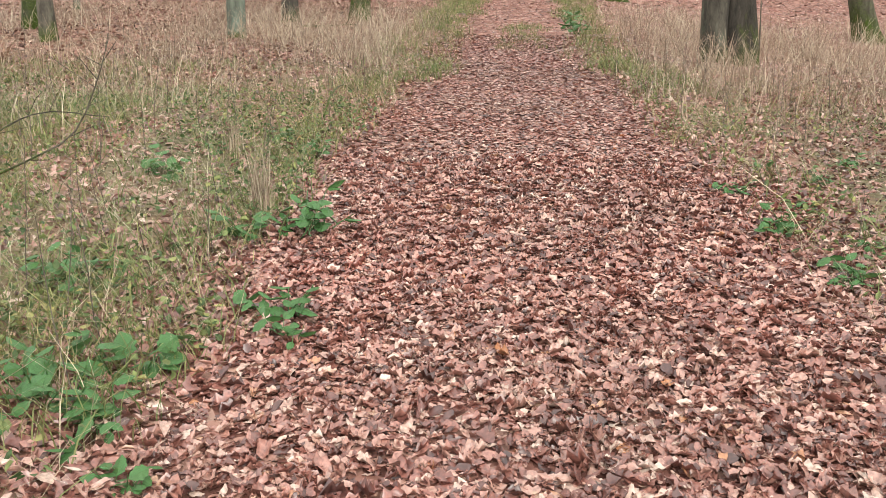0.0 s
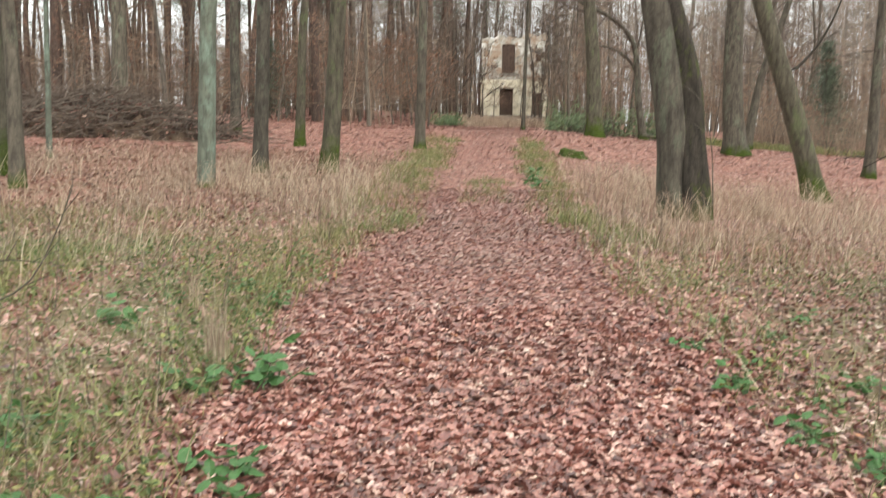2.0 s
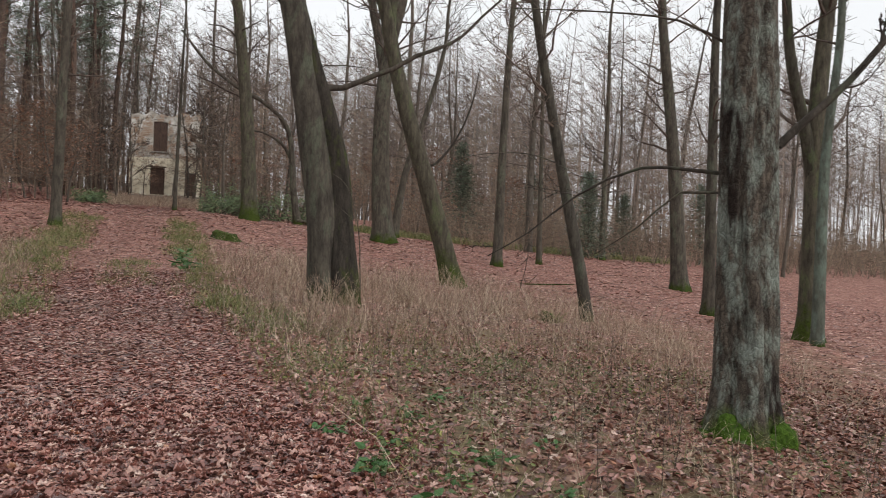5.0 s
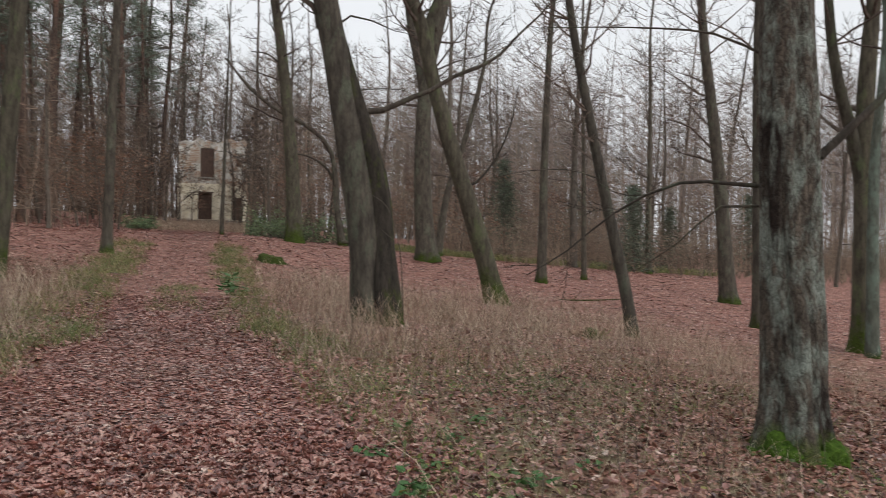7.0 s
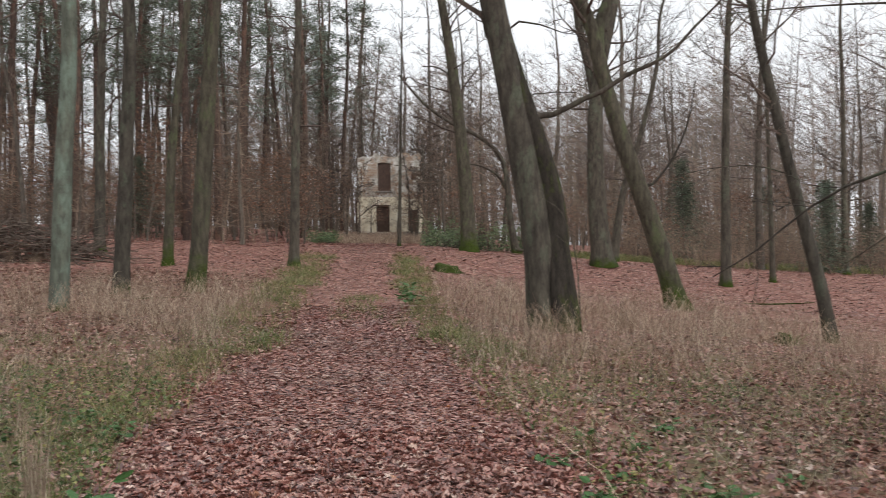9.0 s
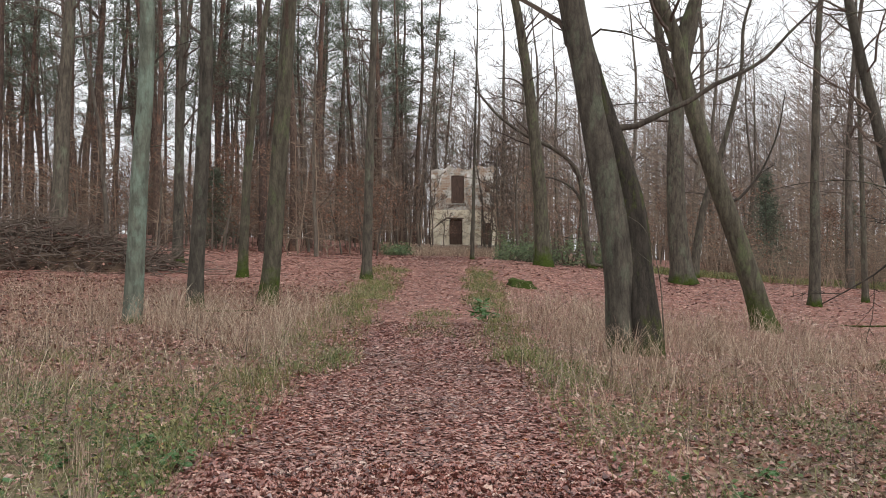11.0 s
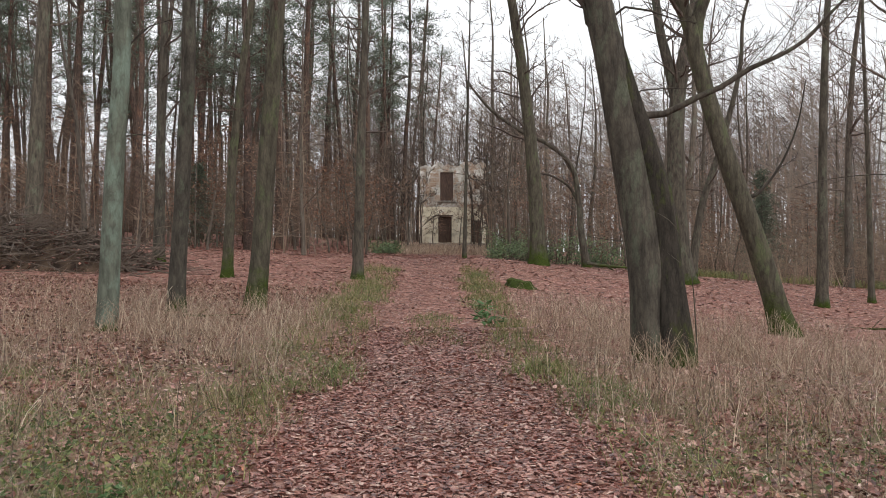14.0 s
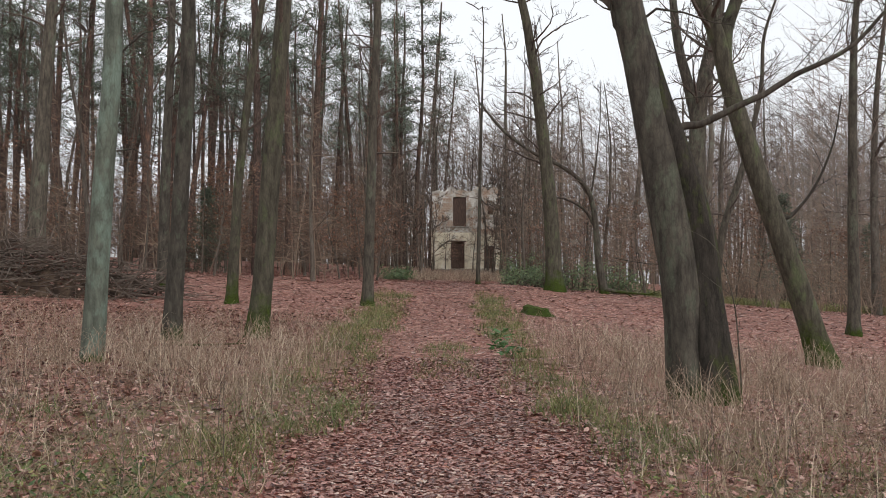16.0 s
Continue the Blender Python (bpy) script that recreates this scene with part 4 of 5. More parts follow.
for k, (x, y, s) in enumerate(((2.7, 55.5, 0.6), (-3.4, 58.0, 0.55), (4.6, 57.5, 0.65), (3.6, 50.5, 0.5))):
    copy_thing(BARE[k]['ob'], pose(x, y, sits(x, y), 0, 0, 40 * k)).scale = (s, s, s)
THORNS = [bare_tree(64 + k, 6.5 + 1.2 * k, 0.06, 0.9, 26, 2.0, 5, 0.02) for k in range(2)]
for k, (x, y, s) in enumerate(((-2.6, 58.6, 1.0), (2.9, 57.2, 1.05), (2.2, 60.8, 1.1), (-1.8, 61.6, 1.0), (3.5, 54.0, 0.9), (3.9, 60.4, 1.2), (-3.9, 56.0, 1.0))):
    m = pose(x, y, sits(x, y), 0, 0, 75 * k)
    if k < 2:
        THORNS[k].matrix_basis = m
    else:
        copy_thing(THORNS[k % 2], m).scale = (s, s, s)
plant(RUSSETS, 40, -20, -3.7, 36, 64, 1.3, 6)
plant(RUSSETS, 34, 3.2, 34, 44, 76, 1.5, 7)
for k, (x, y) in enumerate(HOUSE_SIDE):
    copy_thing(RUSSETS[k % 4]["ob"], pose(x, y, sits(x, y), 0, 0, 70 * k)).scale = (1.0, 1.0, 1.0)
plant(SPRUCES, 3, -14, -9, 42, 52, 2.0, 8)
plant(SPRUCES, 6, 16, 40, 38, 60, 2.5, 9)
# two stands of trees out of view, added only for the light
plant(BARE, 10, -30, -8, -25, 12, 4.0, 10, also=lambda x, y: y < -3 or x < -14)
plant(BARE, 8, 8, 30, -25, 8, 4.0, 11, also=lambda x, y: y < 2)


def far_woods():
    """The distant wooded rise: very many bare trees of fine upright twigs."""
    tris = []
    for n, x0, x1, y0, y1, h0, h1, per in ((420, -22, 40, 76, 115, 12, 20, 46), (620, 22, 120, 60, 130, 14, 23, 46), (260, -90, -15, 95, 140, 6, 12, 36)):
        x, y = rng.uniform(x0, x1, n), rng.uniform(y0, y1, n)
        h = rng.uniform(h0, h1, n)
        z = height(x, y)
        base = np.stack([x, y, z], 1)
        w = rng.uniform(0.05, 0.12, n)
        lean = rng.normal(0, 1.0, (n, 2))
        top = base + np.stack([lean[:, 0], lean[:, 1], h], 1)
        side = np.stack([w, np.zeros(n), np.zeros(n)], 1)
        tris.append(np.stack([base - side, base + side, top], 1))
        f = rng.uniform(0.2 if x0 > 0 else 0.05, 0.97, (n, per)) ** 0.8
        root = base[:, None] + (top - base)[:, None] * f[:, :, None]
        a = rng.uniform(0, 2 * math.pi, (n, per))
        ln = rng.uniform(0.8, 3.0, (n, per)) * (0.75 + 0.5 * np.sin(f * 3.0))
        up = rng.uniform(0.05, 1.1, (n, per))
        tip = root + np.stack([np.cos(a) * ln, np.sin(a) * ln, up * ln], -1)
        tw = rng.uniform(0.016, 0.036, (n, per))
        off = np.stack([tw * 0.5, np.zeros_like(tw), tw], -1)
        tris.append(np.stack([root - off, root + off, tip], 2).reshape(-1, 3, 3))
        for _ in range(3):
            q = rng.uniform(0.3, 0.9, (n, per, 1))
            r2 = root + (tip - root) * q
            t2 = r2 + np.stack([rng.normal(0, 0.55, (n, per)), rng.normal(0, 0.55, (n, per)), rng.uniform(0.1, 1.4, (n, per))], -1)
            tris.append(np.stack([r2 - off * 0.6, r2 + off * 0.6, t2], 2).reshape(-1, 3, 3))
    v = np.concatenate(tris).reshape(-1, 3)
    ob = soup("far_woods", v, np.arange(len(v)).reshape(-1, 3), HAZY_TWIG)
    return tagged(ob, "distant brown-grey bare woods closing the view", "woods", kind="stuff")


far_woods()


def twig_haze(name, n, x0, x1, y0, y1, h0, h1, per, label, gap=3.6):
    """Slight leafless saplings standing in their hundreds below the trees."""
    x, y = rng.uniform(x0, x1, n), rng.uniform(y0, y1, n)
    keep = (np.abs(x + 0.5) > gap) & (np.abs(x) < 1.15 * y)
    x, y = x[keep], y[keep]
    n = len(x)
    base = np.stack([x, y, height(x, y) - 0.05], 1)
    h = rng.uniform(h0, h1, n)
    top = base + np.stack([rng.normal(0, 0.4, n), rng.normal(0, 0.4, n), h], 1)
    w = np.stack([rng.uniform(0.015, 0.035, n), np.zeros(n), np.zeros(n)], 1)
    tris = [np.stack([base - w, base + w, top], 1)]
    f = rng.uniform(0.12, 0.97, (n, per))
    root = base[:, None] + (top - base)[:, None] * f[:, :, None]
    a, ln = rng.uniform(0, 2 * math.pi, (n, per)), rng.uniform(0.5, 1.7, (n, per)) * (1.2 - 0.6 * f)
    tip = root + np.stack([np.cos(a) * ln, np.sin(a) * ln, rng.uniform(-0.1, 0.8, (n, per)) * ln], -1)
    off = np.stack([np.full((n, per), 0.008), np.zeros((n, per)), np.full((n, per), 0.018)], -1)
    tris.append(np.stack([root - off, root + off, tip], 2).reshape(-1, 3, 3))
    for _ in range(3):
        r2 = root + (tip - root) * rng.uniform(0.25, 0.95, (n, per, 1))
        t2 = r2 + np.stack([rng.normal(0, 0.3, (n, per)), rng.normal(0, 0.3, (n, per)), rng.uniform(0, 0.5, (n, per))], -1)
        tris.append(np.stack([r2 - off * 0.7, r2 + off * 0.7, t2], 2).reshape(-1, 3, 3))
    v = np.concatenate(tris).reshape(-1, 3)
    return tagged(soup(name, v, np.arange(len(v)).reshape(-1, 3), BRUSH), label, "saplings", kind="stuff")


twig_haze("pine_wood_saplings", 460, -46, -3, 38, 86, 3.0, 9.0, 26, "slight leafless saplings crowding below the pines")
twig_haze("slope_saplings", 400, 3, 60, 44, 85, 3.0, 10.0, 26, "slight leafless saplings crowding the far slope")
twig_haze("ruin_saplings", 10, -5.0, -1.9, 50, 62, 4.5, 8.5, 24, "slight leafless saplings standing before the ruin", 1.3)
twig_haze("ruin_saplings", 12, 1.7, 6.5, 48, 62, 4.5, 8.5, 24, "slight leafless saplings standing beside the ruin", 1.3)


def thicket():
    """Tangled bare undergrowth below the trees."""
    n = 1200
    x, y = rng.uniform(13, 62, n), rng.uniform(40, 62, n)
    keep = (x < 1.12 * y) & (x > 0.25 * y)
    x, y = x[keep], y[keep]
    n = len(x)
    base = np.stack([x, y, height(x, y) - 0.05], 1)
    tris = []
    for k in range(3):
        a, h = rng.uniform(0, 2 * math.pi, n), rng.uniform(1.0, 3.2, n)
        top = base + np.stack([np.cos(a) * h * 0.35, np.sin(a) * h * 0.35, h], 1)
        w = np.stack([rng.uniform(0.012, 0.025, n), np.zeros(n), np.zeros(n)], 1)
        tris.append(np.stack([base - w, base + w, top], 1))
        for _ in range(7):
            f = rng.uniform(0.15, 0.95, (n, 1))
            r = base + (top - base) * f
            b, ln = rng.uniform(0, 2 * math.pi, n), rng.uniform(0.3, 1.1, n)
            t = r + np.stack([np.cos(b) * ln, np.sin(b) * ln, rng.uniform(-0.1, 0.9, n) * ln], 1)
            o = np.stack([np.full(n, 0.005), np.zeros(n), np.full(n, 0.01)], 1)
            tris.append(np.stack([r - o, r + o, t], 1))
    v = np.concatenate(tris).reshape(-1, 3)
    return tagged(soup("thicket", v, np.arange(len(v)).reshape(-1, 3), BRUSH), "dark tangled leafless undergrowth at the wood's edge", "thicket", kind="stuff")


thicket()


# ---- the ruined two-storey house at the end of the path ----
def plaster(name, stops, bare):
    m, n, l, b = material(name, 0.92, 0.1)
    grain = noise_node(n, l, 1.6, 7.0, rough=0.7)
    base = ramp(n, stops)
    l.new(grain.outputs[0], base.inputs[0])
    gap = noise_node(n, l, 0.9, 8.0, rough=0.75)
    gr = ramp(n, [(bare, (0, 0, 0)), (bare + 0.05, (1, 1, 1))])
    l.new(gap.outputs[0], gr.inputs[0])
    tc = n.new("ShaderNodeTexCoord")
    mp = n.new("ShaderNodeMapping")
    mp.inputs["Rotation"].default_value = (radians(90), 0, 0)
    l.new(tc.outputs["Object"], mp.inputs[0])
    br = n.new("ShaderNodeTexBrick")
    br.inputs["Scale"].default_value = 2.0
    br.inputs["Color1"].default_value, br.inputs["Color2"].default_value, br.inputs["Mortar"].default_value = (0.3, 0.19, 0.13, 1), (0.36, 0.26, 0.19, 1), (0.42, 0.39, 0.34, 1)
    l.new(mp.outputs[0], br.inputs["Vector"])
    col = mix(n, l, gr.outputs[0], base.outputs[0], br.outputs[0])
    l.new(col, b.inputs["Base Color"])
    bump(n, l, b, gap.outputs[0], 0.5, 0.05)
    return m


PLASTER = plaster("cream_plaster", [(0.34, (0.2, 0.17, 0.14)), (0.42, (0.48, 0.42, 0.32)), (0.5, (0.68, 0.61, 0.46)), (0.64, (0.78, 0.74, 0.63))], 0.56)
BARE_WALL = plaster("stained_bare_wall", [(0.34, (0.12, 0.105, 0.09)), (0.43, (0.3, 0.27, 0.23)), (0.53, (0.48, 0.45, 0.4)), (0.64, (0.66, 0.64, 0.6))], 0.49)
WOOD, _n, _l, _b = material("dark_weathered_wood", 0.85, 0.2)
_g = noise_node(_n, _l, 6, 5, stretch=(6, 6, 0.5))
_r = ramp(_n, [(0.3, (0.045, 0.03, 0.025)), (0.7, (0.13, 0.085, 0.065))])
_l.new(_g.outputs[0], _r.inputs[0])
_l.new(_r.outputs[0], _b.inputs["Base Color"])
STONE, _n, _l, _b = material("grey_stone", 0.9, 0.2)
_g = noise_node(_n, _l, 5, 6)
_r = ramp(_n, [(0.3, (0.16, 0.15, 0.13)), (0.7, (0.36, 0.34, 0.3))])
_l.new(_g.outputs[0], _r.inputs[0])
_l.new(_r.outputs[0], _b.inputs["Base Color"])


def box(x0, x1, y0, y1, z0, z1):
    v = [(x, y, z) for z in (z0, z1) for y in (y0, y1) for x in (x0, x1)]
    return v, [(0, 2, 3, 1), (4, 5, 7, 6), (0, 1, 5, 4), (2, 6, 7, 3), (0, 4, 6, 2), (1, 3, 7, 5)]


def bevelled(name, bounds, mat, parent, label="", width=0.01):
    ob = part(name, box(*bounds), mat, parent, label)
    bm = bmesh.new()
    bm.from_mesh(ob.data)
    bmesh.ops.recalc_face_normals(bm, faces=bm.faces[:])
    bmesh.ops.bevel(bm, geom=bm.edges[:], offset=width, segments=1, affect="EDGES")
    bm.to_mesh(ob.data)
    bm.free()
    return ob


def pierced(x0, x1, z0, z1, y0, y1, holes, crest=0.0):
    """A wall slab with real openings; crest roughens its upper edge."""
    cx = sorted({x0, x1, *[h[0] for h in holes], *[h[1] for h in holes], *[x0 + (x1 - x0) * k / 22 for k in range(23)]})
    cz = sorted({z0, z1, *[h[2] for h in holes], *[h[3] for h in holes]})
    full = {}
    for i in range(len(cx) - 1):
        for j in range(len(cz) - 1):
            mx, mz = (cx[i] + cx[i + 1]) / 2, (cz[j] + cz[j + 1]) / 2
            full[i, j] = not any(h[0] < mx < h[1] and h[2] < mz < h[3] for h in holes)
    rnd = random.Random(4)
    tops = [z1 + rnd.uniform(-crest, crest) for _ in cx]
    bm = bmesh.new()
    memo = {}

    def vert(i, y, j):
        if (i, y, j) not in memo:
            memo[i, y, j] = bm.verts.new((cx[i], y, tops[i] if j == len(cz) - 1 else cz[j]))
        return memo[i, y, j]

    for (i, j), on in full.items():
        if not on:
            continue
        bm.faces.new([vert(i, y0, j), vert(i + 1, y0, j), vert(i + 1, y0, j + 1), vert(i, y0, j + 1)])
        bm.faces.new([vert(i, y1, j), vert(i, y1, j + 1), vert(i + 1, y1, j + 1), vert(i + 1, y1, j)])
        for di, dj, a, b in ((-1, 0, (i, j), (i, j + 1)), (1, 0, (i + 1, j + 1), (i + 1, j)), (0, -1, (i + 1, j), (i, j)), (0, 1, (i, j + 1), (i + 1, j + 1))):
            if not full.get((i + di, j + dj), False):
                bm.faces.new([vert(a[0], y0, a[1]), vert(b[0], y0, b[1]), vert(b[0], y1, b[1]), vert(a[0], y1, a[1])])
    me = bpy.data.meshes.new("wall")
    bm.to_mesh(me)
    bm.free()
    return me


house = empty("ruined_house", 0.46, 64.0, sits(0.46, 64.0) - 0.1)
tagged(house, "ruined two-storey house with flaking cream plaster among trees", "ruined house")
HOLES = [(-0.96, 0.0, 3.42, 5.52), (-1.1, -0.12, 0.35, 2.26), (1.35, 2.05, 0.35, 2.0), (1.55, 1.95, 4.25, 4.8)]
part("wall", pierced(-2.5, 2.5, 0, 2.95, 0, 0.45, [h for h in HOLES if h[3] < 3]), PLASTER, house, "flaking cream plaster of the lower storey")
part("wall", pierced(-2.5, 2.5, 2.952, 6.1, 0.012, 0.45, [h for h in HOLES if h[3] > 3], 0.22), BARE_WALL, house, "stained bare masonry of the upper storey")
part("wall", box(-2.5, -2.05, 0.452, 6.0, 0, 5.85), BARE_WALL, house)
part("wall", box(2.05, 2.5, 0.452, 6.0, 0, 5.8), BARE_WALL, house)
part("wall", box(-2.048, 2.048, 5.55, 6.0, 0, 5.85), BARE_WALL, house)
part("upper_floor", box(-2.046, 2.046, 0.456, 5.546, 2.7, 2.9), WOOD, house)
part("roof", box(-2.04, 2.04, 0.46, 5.54, 5.6, 5.75), WOOD, house, "dark flat remains of the roof")
shutter = bevelled("shutter", (-0.955, -0.005, 0.14, 0.18, 3.425, 5.515), WOOD, house, "dark boarded upper window")
bevelled("board", (-0.51, -0.45, 0.1, 0.138, 3.43, 5.51), WOOD, shutter)
bevelled("window_sill", (-1.12, 0.14, -0.1, 0.2, 3.3, 3.415), STONE, house, "broken stone sill")
bevelled("door", (-1.09, -0.13, 0.2, 0.25, 0.36, 0.75), WOOD, house, "rotten lower panel of the doorway")
bevelled("door", (-1.09, -0.13, 0.26, 0.31, 0.752, 2.25), WOOD, house, "weathered brown door leaf")
bevelled("lintel", (-1.2, -0.02, -0.03, 0.2, 2.263, 2.36), WOOD, house)
bevelled("shutter", (1.36, 2.04, 0.16, 0.2, 0.36, 1.99), WOOD, house, "grey boarded side opening")
bevelled("shutter", (1.56, 1.94, 0.2, 0.23, 4.26, 4.79), WOOD, house)
bevelled("plinth", (-2.56, 2.56, -0.08, -0.002, 0, 0.3), STONE, house)
rubble_rnd = random.Random(9)


def rubble(x, y, s):
    bm = bmesh.new()
    bmesh.ops.create_icosphere(bm, subdivisions=2, radius=s)
    for v in bm.verts:
        v.co *= 1 + 0.5 * noise.noise(v.co * (1.5 / s) + Vector((x, y, 0)))
        v.co.z *= 0.6
    me = bpy.data.meshes.new("stone")
    bm.to_mesh(me)
    bm.free()
    ob = part("stone", me, STONE)
    ob.location = (x, y, sits(x, y) + s * 0.15)
    return tagged(ob, "broken grey wall stone lying in the grass", "stone", "stones before the ruin")


for _ in range(9):
    rubble(rubble_rnd.uniform(-3.5, 3.0), rubble_rnd.uniform(61.5, 63.5), rubble_rnd.uniform(0.15, 0.4))


# ---- undergrowth ----
def brush_pile():
    rnd = random.Random(21)
    t = Tubes()
    cx, cy = -13.6, 27.6
    for _ in range(1000):
        a, q = rnd.uniform(0, 6.28), rnd.uniform(0, 1) ** 0.6
        x, y = cx + math.cos(a) * q * 5.0, cy + math.sin(a) * q * 2.0
        z = sits(x, y) + max(0.0, 1 - q ** 2) * rnd.uniform(0.7, 1.3) * 1.1 + rnd.uniform(0, 0.2)
        d = (rnd.gauss(0, 1), rnd.gauss(0, 0.7), rnd.gauss(0.05, 0.25))
        ln = rnd.uniform(0.8, 2.6)
        p = bent(rnd, (x, y, z), d, ln, 4, 0.15, -0.03)
        p = [Vector((v.x, v.y, max(v.z, sits(v.x, v.y) + 0.02))) for v in p]
        r = rnd.uniform(0.008, 0.03)
        t.add(p, [r, r * 0.9, r * 0.75, r * 0.5, r * 0.25], 4)
    ob = part("brush_pile", t.data(), TWIG)
    return tagged(ob, "heap of cut brown brushwood on the forest floor", "brushwood heap", kind="stuff")


brush_pile()


def earth_mound():
    """A thrown-up bank of earth under the brushwood, with a steep worn face."""
    cx, cy, na, nr = -13.6, 28.0, 72, 18
    v, f = [], []
    for i in range(nr + 1):
        for j in range(na):
            a, q = 2 * math.pi * j / na, i / nr
            x, y = cx + math.cos(a) * q * 4.3, cy + math.sin(a) * q * 1.9
            n = noise.noise(Vector((x * 0.8, y * 0.8, 3.0))) + 0.5 * noise.noise(Vector((x * 2.6, y * 2.6, 7.0)))
            z = sits(x, y) + max(0.0, 1 - q ** 2.6) * (1.0 + 0.4 * n) - 0.12 * q ** 6
            v.append((x + 0.15 * n, y + 0.15 * n, z))
    for i in range(nr):
        for j in range(na):
            k = (j + 1) % na
            f.append((i * na + j, (i + 1) * na + j, (i + 1) * na + k, i * na + k))
    smooth(tagged(part("earth_mound", (v, f), EARTH), "dark earth bank strewn with brown leaves and brushwood", "earth mound", kind="stuff"))
    pts = np.array(v)[rng.integers(na, len(v) - na, 5200)]
    p = pts + rng.normal(0, 1, pts.shape) * np.array([0.12, 0.08, 0.02]) + np.array([0, 0, 0.02])
    a, s = rng.uniform(0, 6.28, len(p)), rng.uniform(0.04, 0.09, len(p))
    u = np.stack([np.cos(a) * s, np.sin(a) * s, rng.normal(0, 0.35, len(p)) * s], 1)
    w = np.stack([-np.sin(a) * s, np.cos(a) * s, rng.normal(0, 0.35, len(p)) * s], 1) * 0.6
    q = np.stack([p - u, p - w, p + u, p + w], 1).reshape(-1, 3)
    t = (np.array([(0, 1, 2), (0, 2, 3)])[None] + 4 * np.arange(len(p))[:, None, None]).reshape(-1, 3)
    tagged(soup("mound_leaves", q, t, LEAF_FAR), "brown leaves strewn over an earth bank", "fallen leaves", kind="stuff")


EARTH, _n, _l, _b = material("dark_forest_earth", 0.95, 0.1)
_g = noise_node(_n, _l, 3, 7)
_r = ramp(_n, [(0.35, (0.03, 0.021, 0.017)), (0.5, (0.08, 0.055, 0.04)), (0.65, (0.12, 0.085, 0.06)), (0.8, (0.19, 0.13, 0.09))])
_l.new(_g.outputs[0], _r.inputs[0])
_l.new(_r.outputs[0], _b.inputs["Base Color"])
bump(_n, _l, _b, _g.outputs[0], 1.0, 0.12)
earth_mound()


def herb_plant(seed, leaves, tall):
    """A low green herb: stems with broad toothed leaves."""
    rnd = random.Random(seed)
    root = empty("green_herb", 0, 0, 0)
    outline = [(0, 0), (0.18, 0.3), (0.3, 0.27), (0.45, 0.36), (0.6, 0.26), (0.75, 0.24), (1, 0)]
    v = [(x, 0, 0.1 * x * (1 - x) * 2) for x, _ in outline] + [(x, w, -0.06 + 0.15 * x * (1 - x)) for x, w in outline[1:-1]] + [(x, -w, -0.06 + 0.15 * x * (1 - x)) for x, w in outline[1:-1]]
    f = [(0, 1, 7), (0, 12, 1), (5, 6, 11), (5, 16, 6)]
    for k in range(1, 5):
        f += [(k, k + 1, 7 + k, 6 + k), (k, 11 + k, 12 + k, k + 1)]
    blade = bpy.data.meshes.new("leaf")
    blade.from_pydata(v, [], f)
    blade.materials.append(HERB)
    n = 0
    while n < leaves:
        a = rnd.uniform(0, 6.28)
        s = bent(rnd, (rnd.gauss(0, 0.05), rnd.gauss(0, 0.05), -0.02), (math.cos(a) * 0.7, math.sin(a) * 0.7, 1), rnd.uniform(0.5, 1.0) * tall, 4, 0.12)
        part("stem", Tubes().add(s, [0.004, 0.0035, 0.003, 0.0025, 0.002], 4).data(), HERB, root)
        for k in range(rnd.randint(2, 4)):
            p = s[rnd.randint(2, 4)]
            lf = part("leaf", blade, HERB, root)
            z = rnd.uniform(0.06, 0.115)
            lf.matrix_local = pose(p.x, p.y, p.z, rnd.gauss(0, 18), rnd.gauss(8, 18), rnd.uniform(0, 360)) @ Matrix.Diagonal((z, z * rnd.uniform(0.8, 1.1), z, 1))
            n += 1
    return tagged(root, "low green herb with broad leaves among fallen leaves", "herb", "green herbs by the path")


HERBS = [(-1.1, 3.32, 1.0), (-0.98, 3.1, 0.7), (-1.3, 4.5, 1.2), (-1.55, 4.35, 1.1), (-1.47, 2.7, 1.1), (-1.62, 2.45, 1.0), (-1.38, 2.3, 0.8), (-1.75, 2.75, 1.1), (1.35, 4.73, 0.7), (1.23, 5.5, 0.65), (1.5, 4.05, 0.75), (1.62, 3.6, 0.8), (2.1, 4.9, 0.7),
         (-1.2, 2.05, 0.6), (0.75, 17.5, 1.4), (0.6, 19.0, 1.5), (0.72, 21.0, 1.6), (1.45, 3.9, 0.45), (1.75, 4.5, 0.5), (2.0, 3.7, 0.45), (2.3, 4.3, 0.5), (1.55, 5.2, 0.45), (2.6, 5.2, 0.5), (1.9, 5.9, 0.5), (2.3, 6.6, 0.7), (1.6, 6.2, 0.6), (-1.75, 6.4, 0.8), (-2.1, 6.8, 0.8), (-2.5, 6.3, 0.7), (-2.2, 3.6, 1.0), (-2.6, 5.6, 1.1)]
herb_kinds = [herb_plant(s, c, h) for s, c, h in ((31, 22, 0.24), (32, 16, 0.2), (33, 28, 0.28))]
for k, (x, y, s) in enumerate(HERBS):
    m = pose(x, y, sits(x, y), 0, 0, 77 * k) @ Matrix.Diagonal((s, s, s, 1))
    if k < 3:
        herb_kinds[k].matrix_basis = m
    else:
        copy_thing(herb_kinds[k % 3], m).scale = (s, s, s)


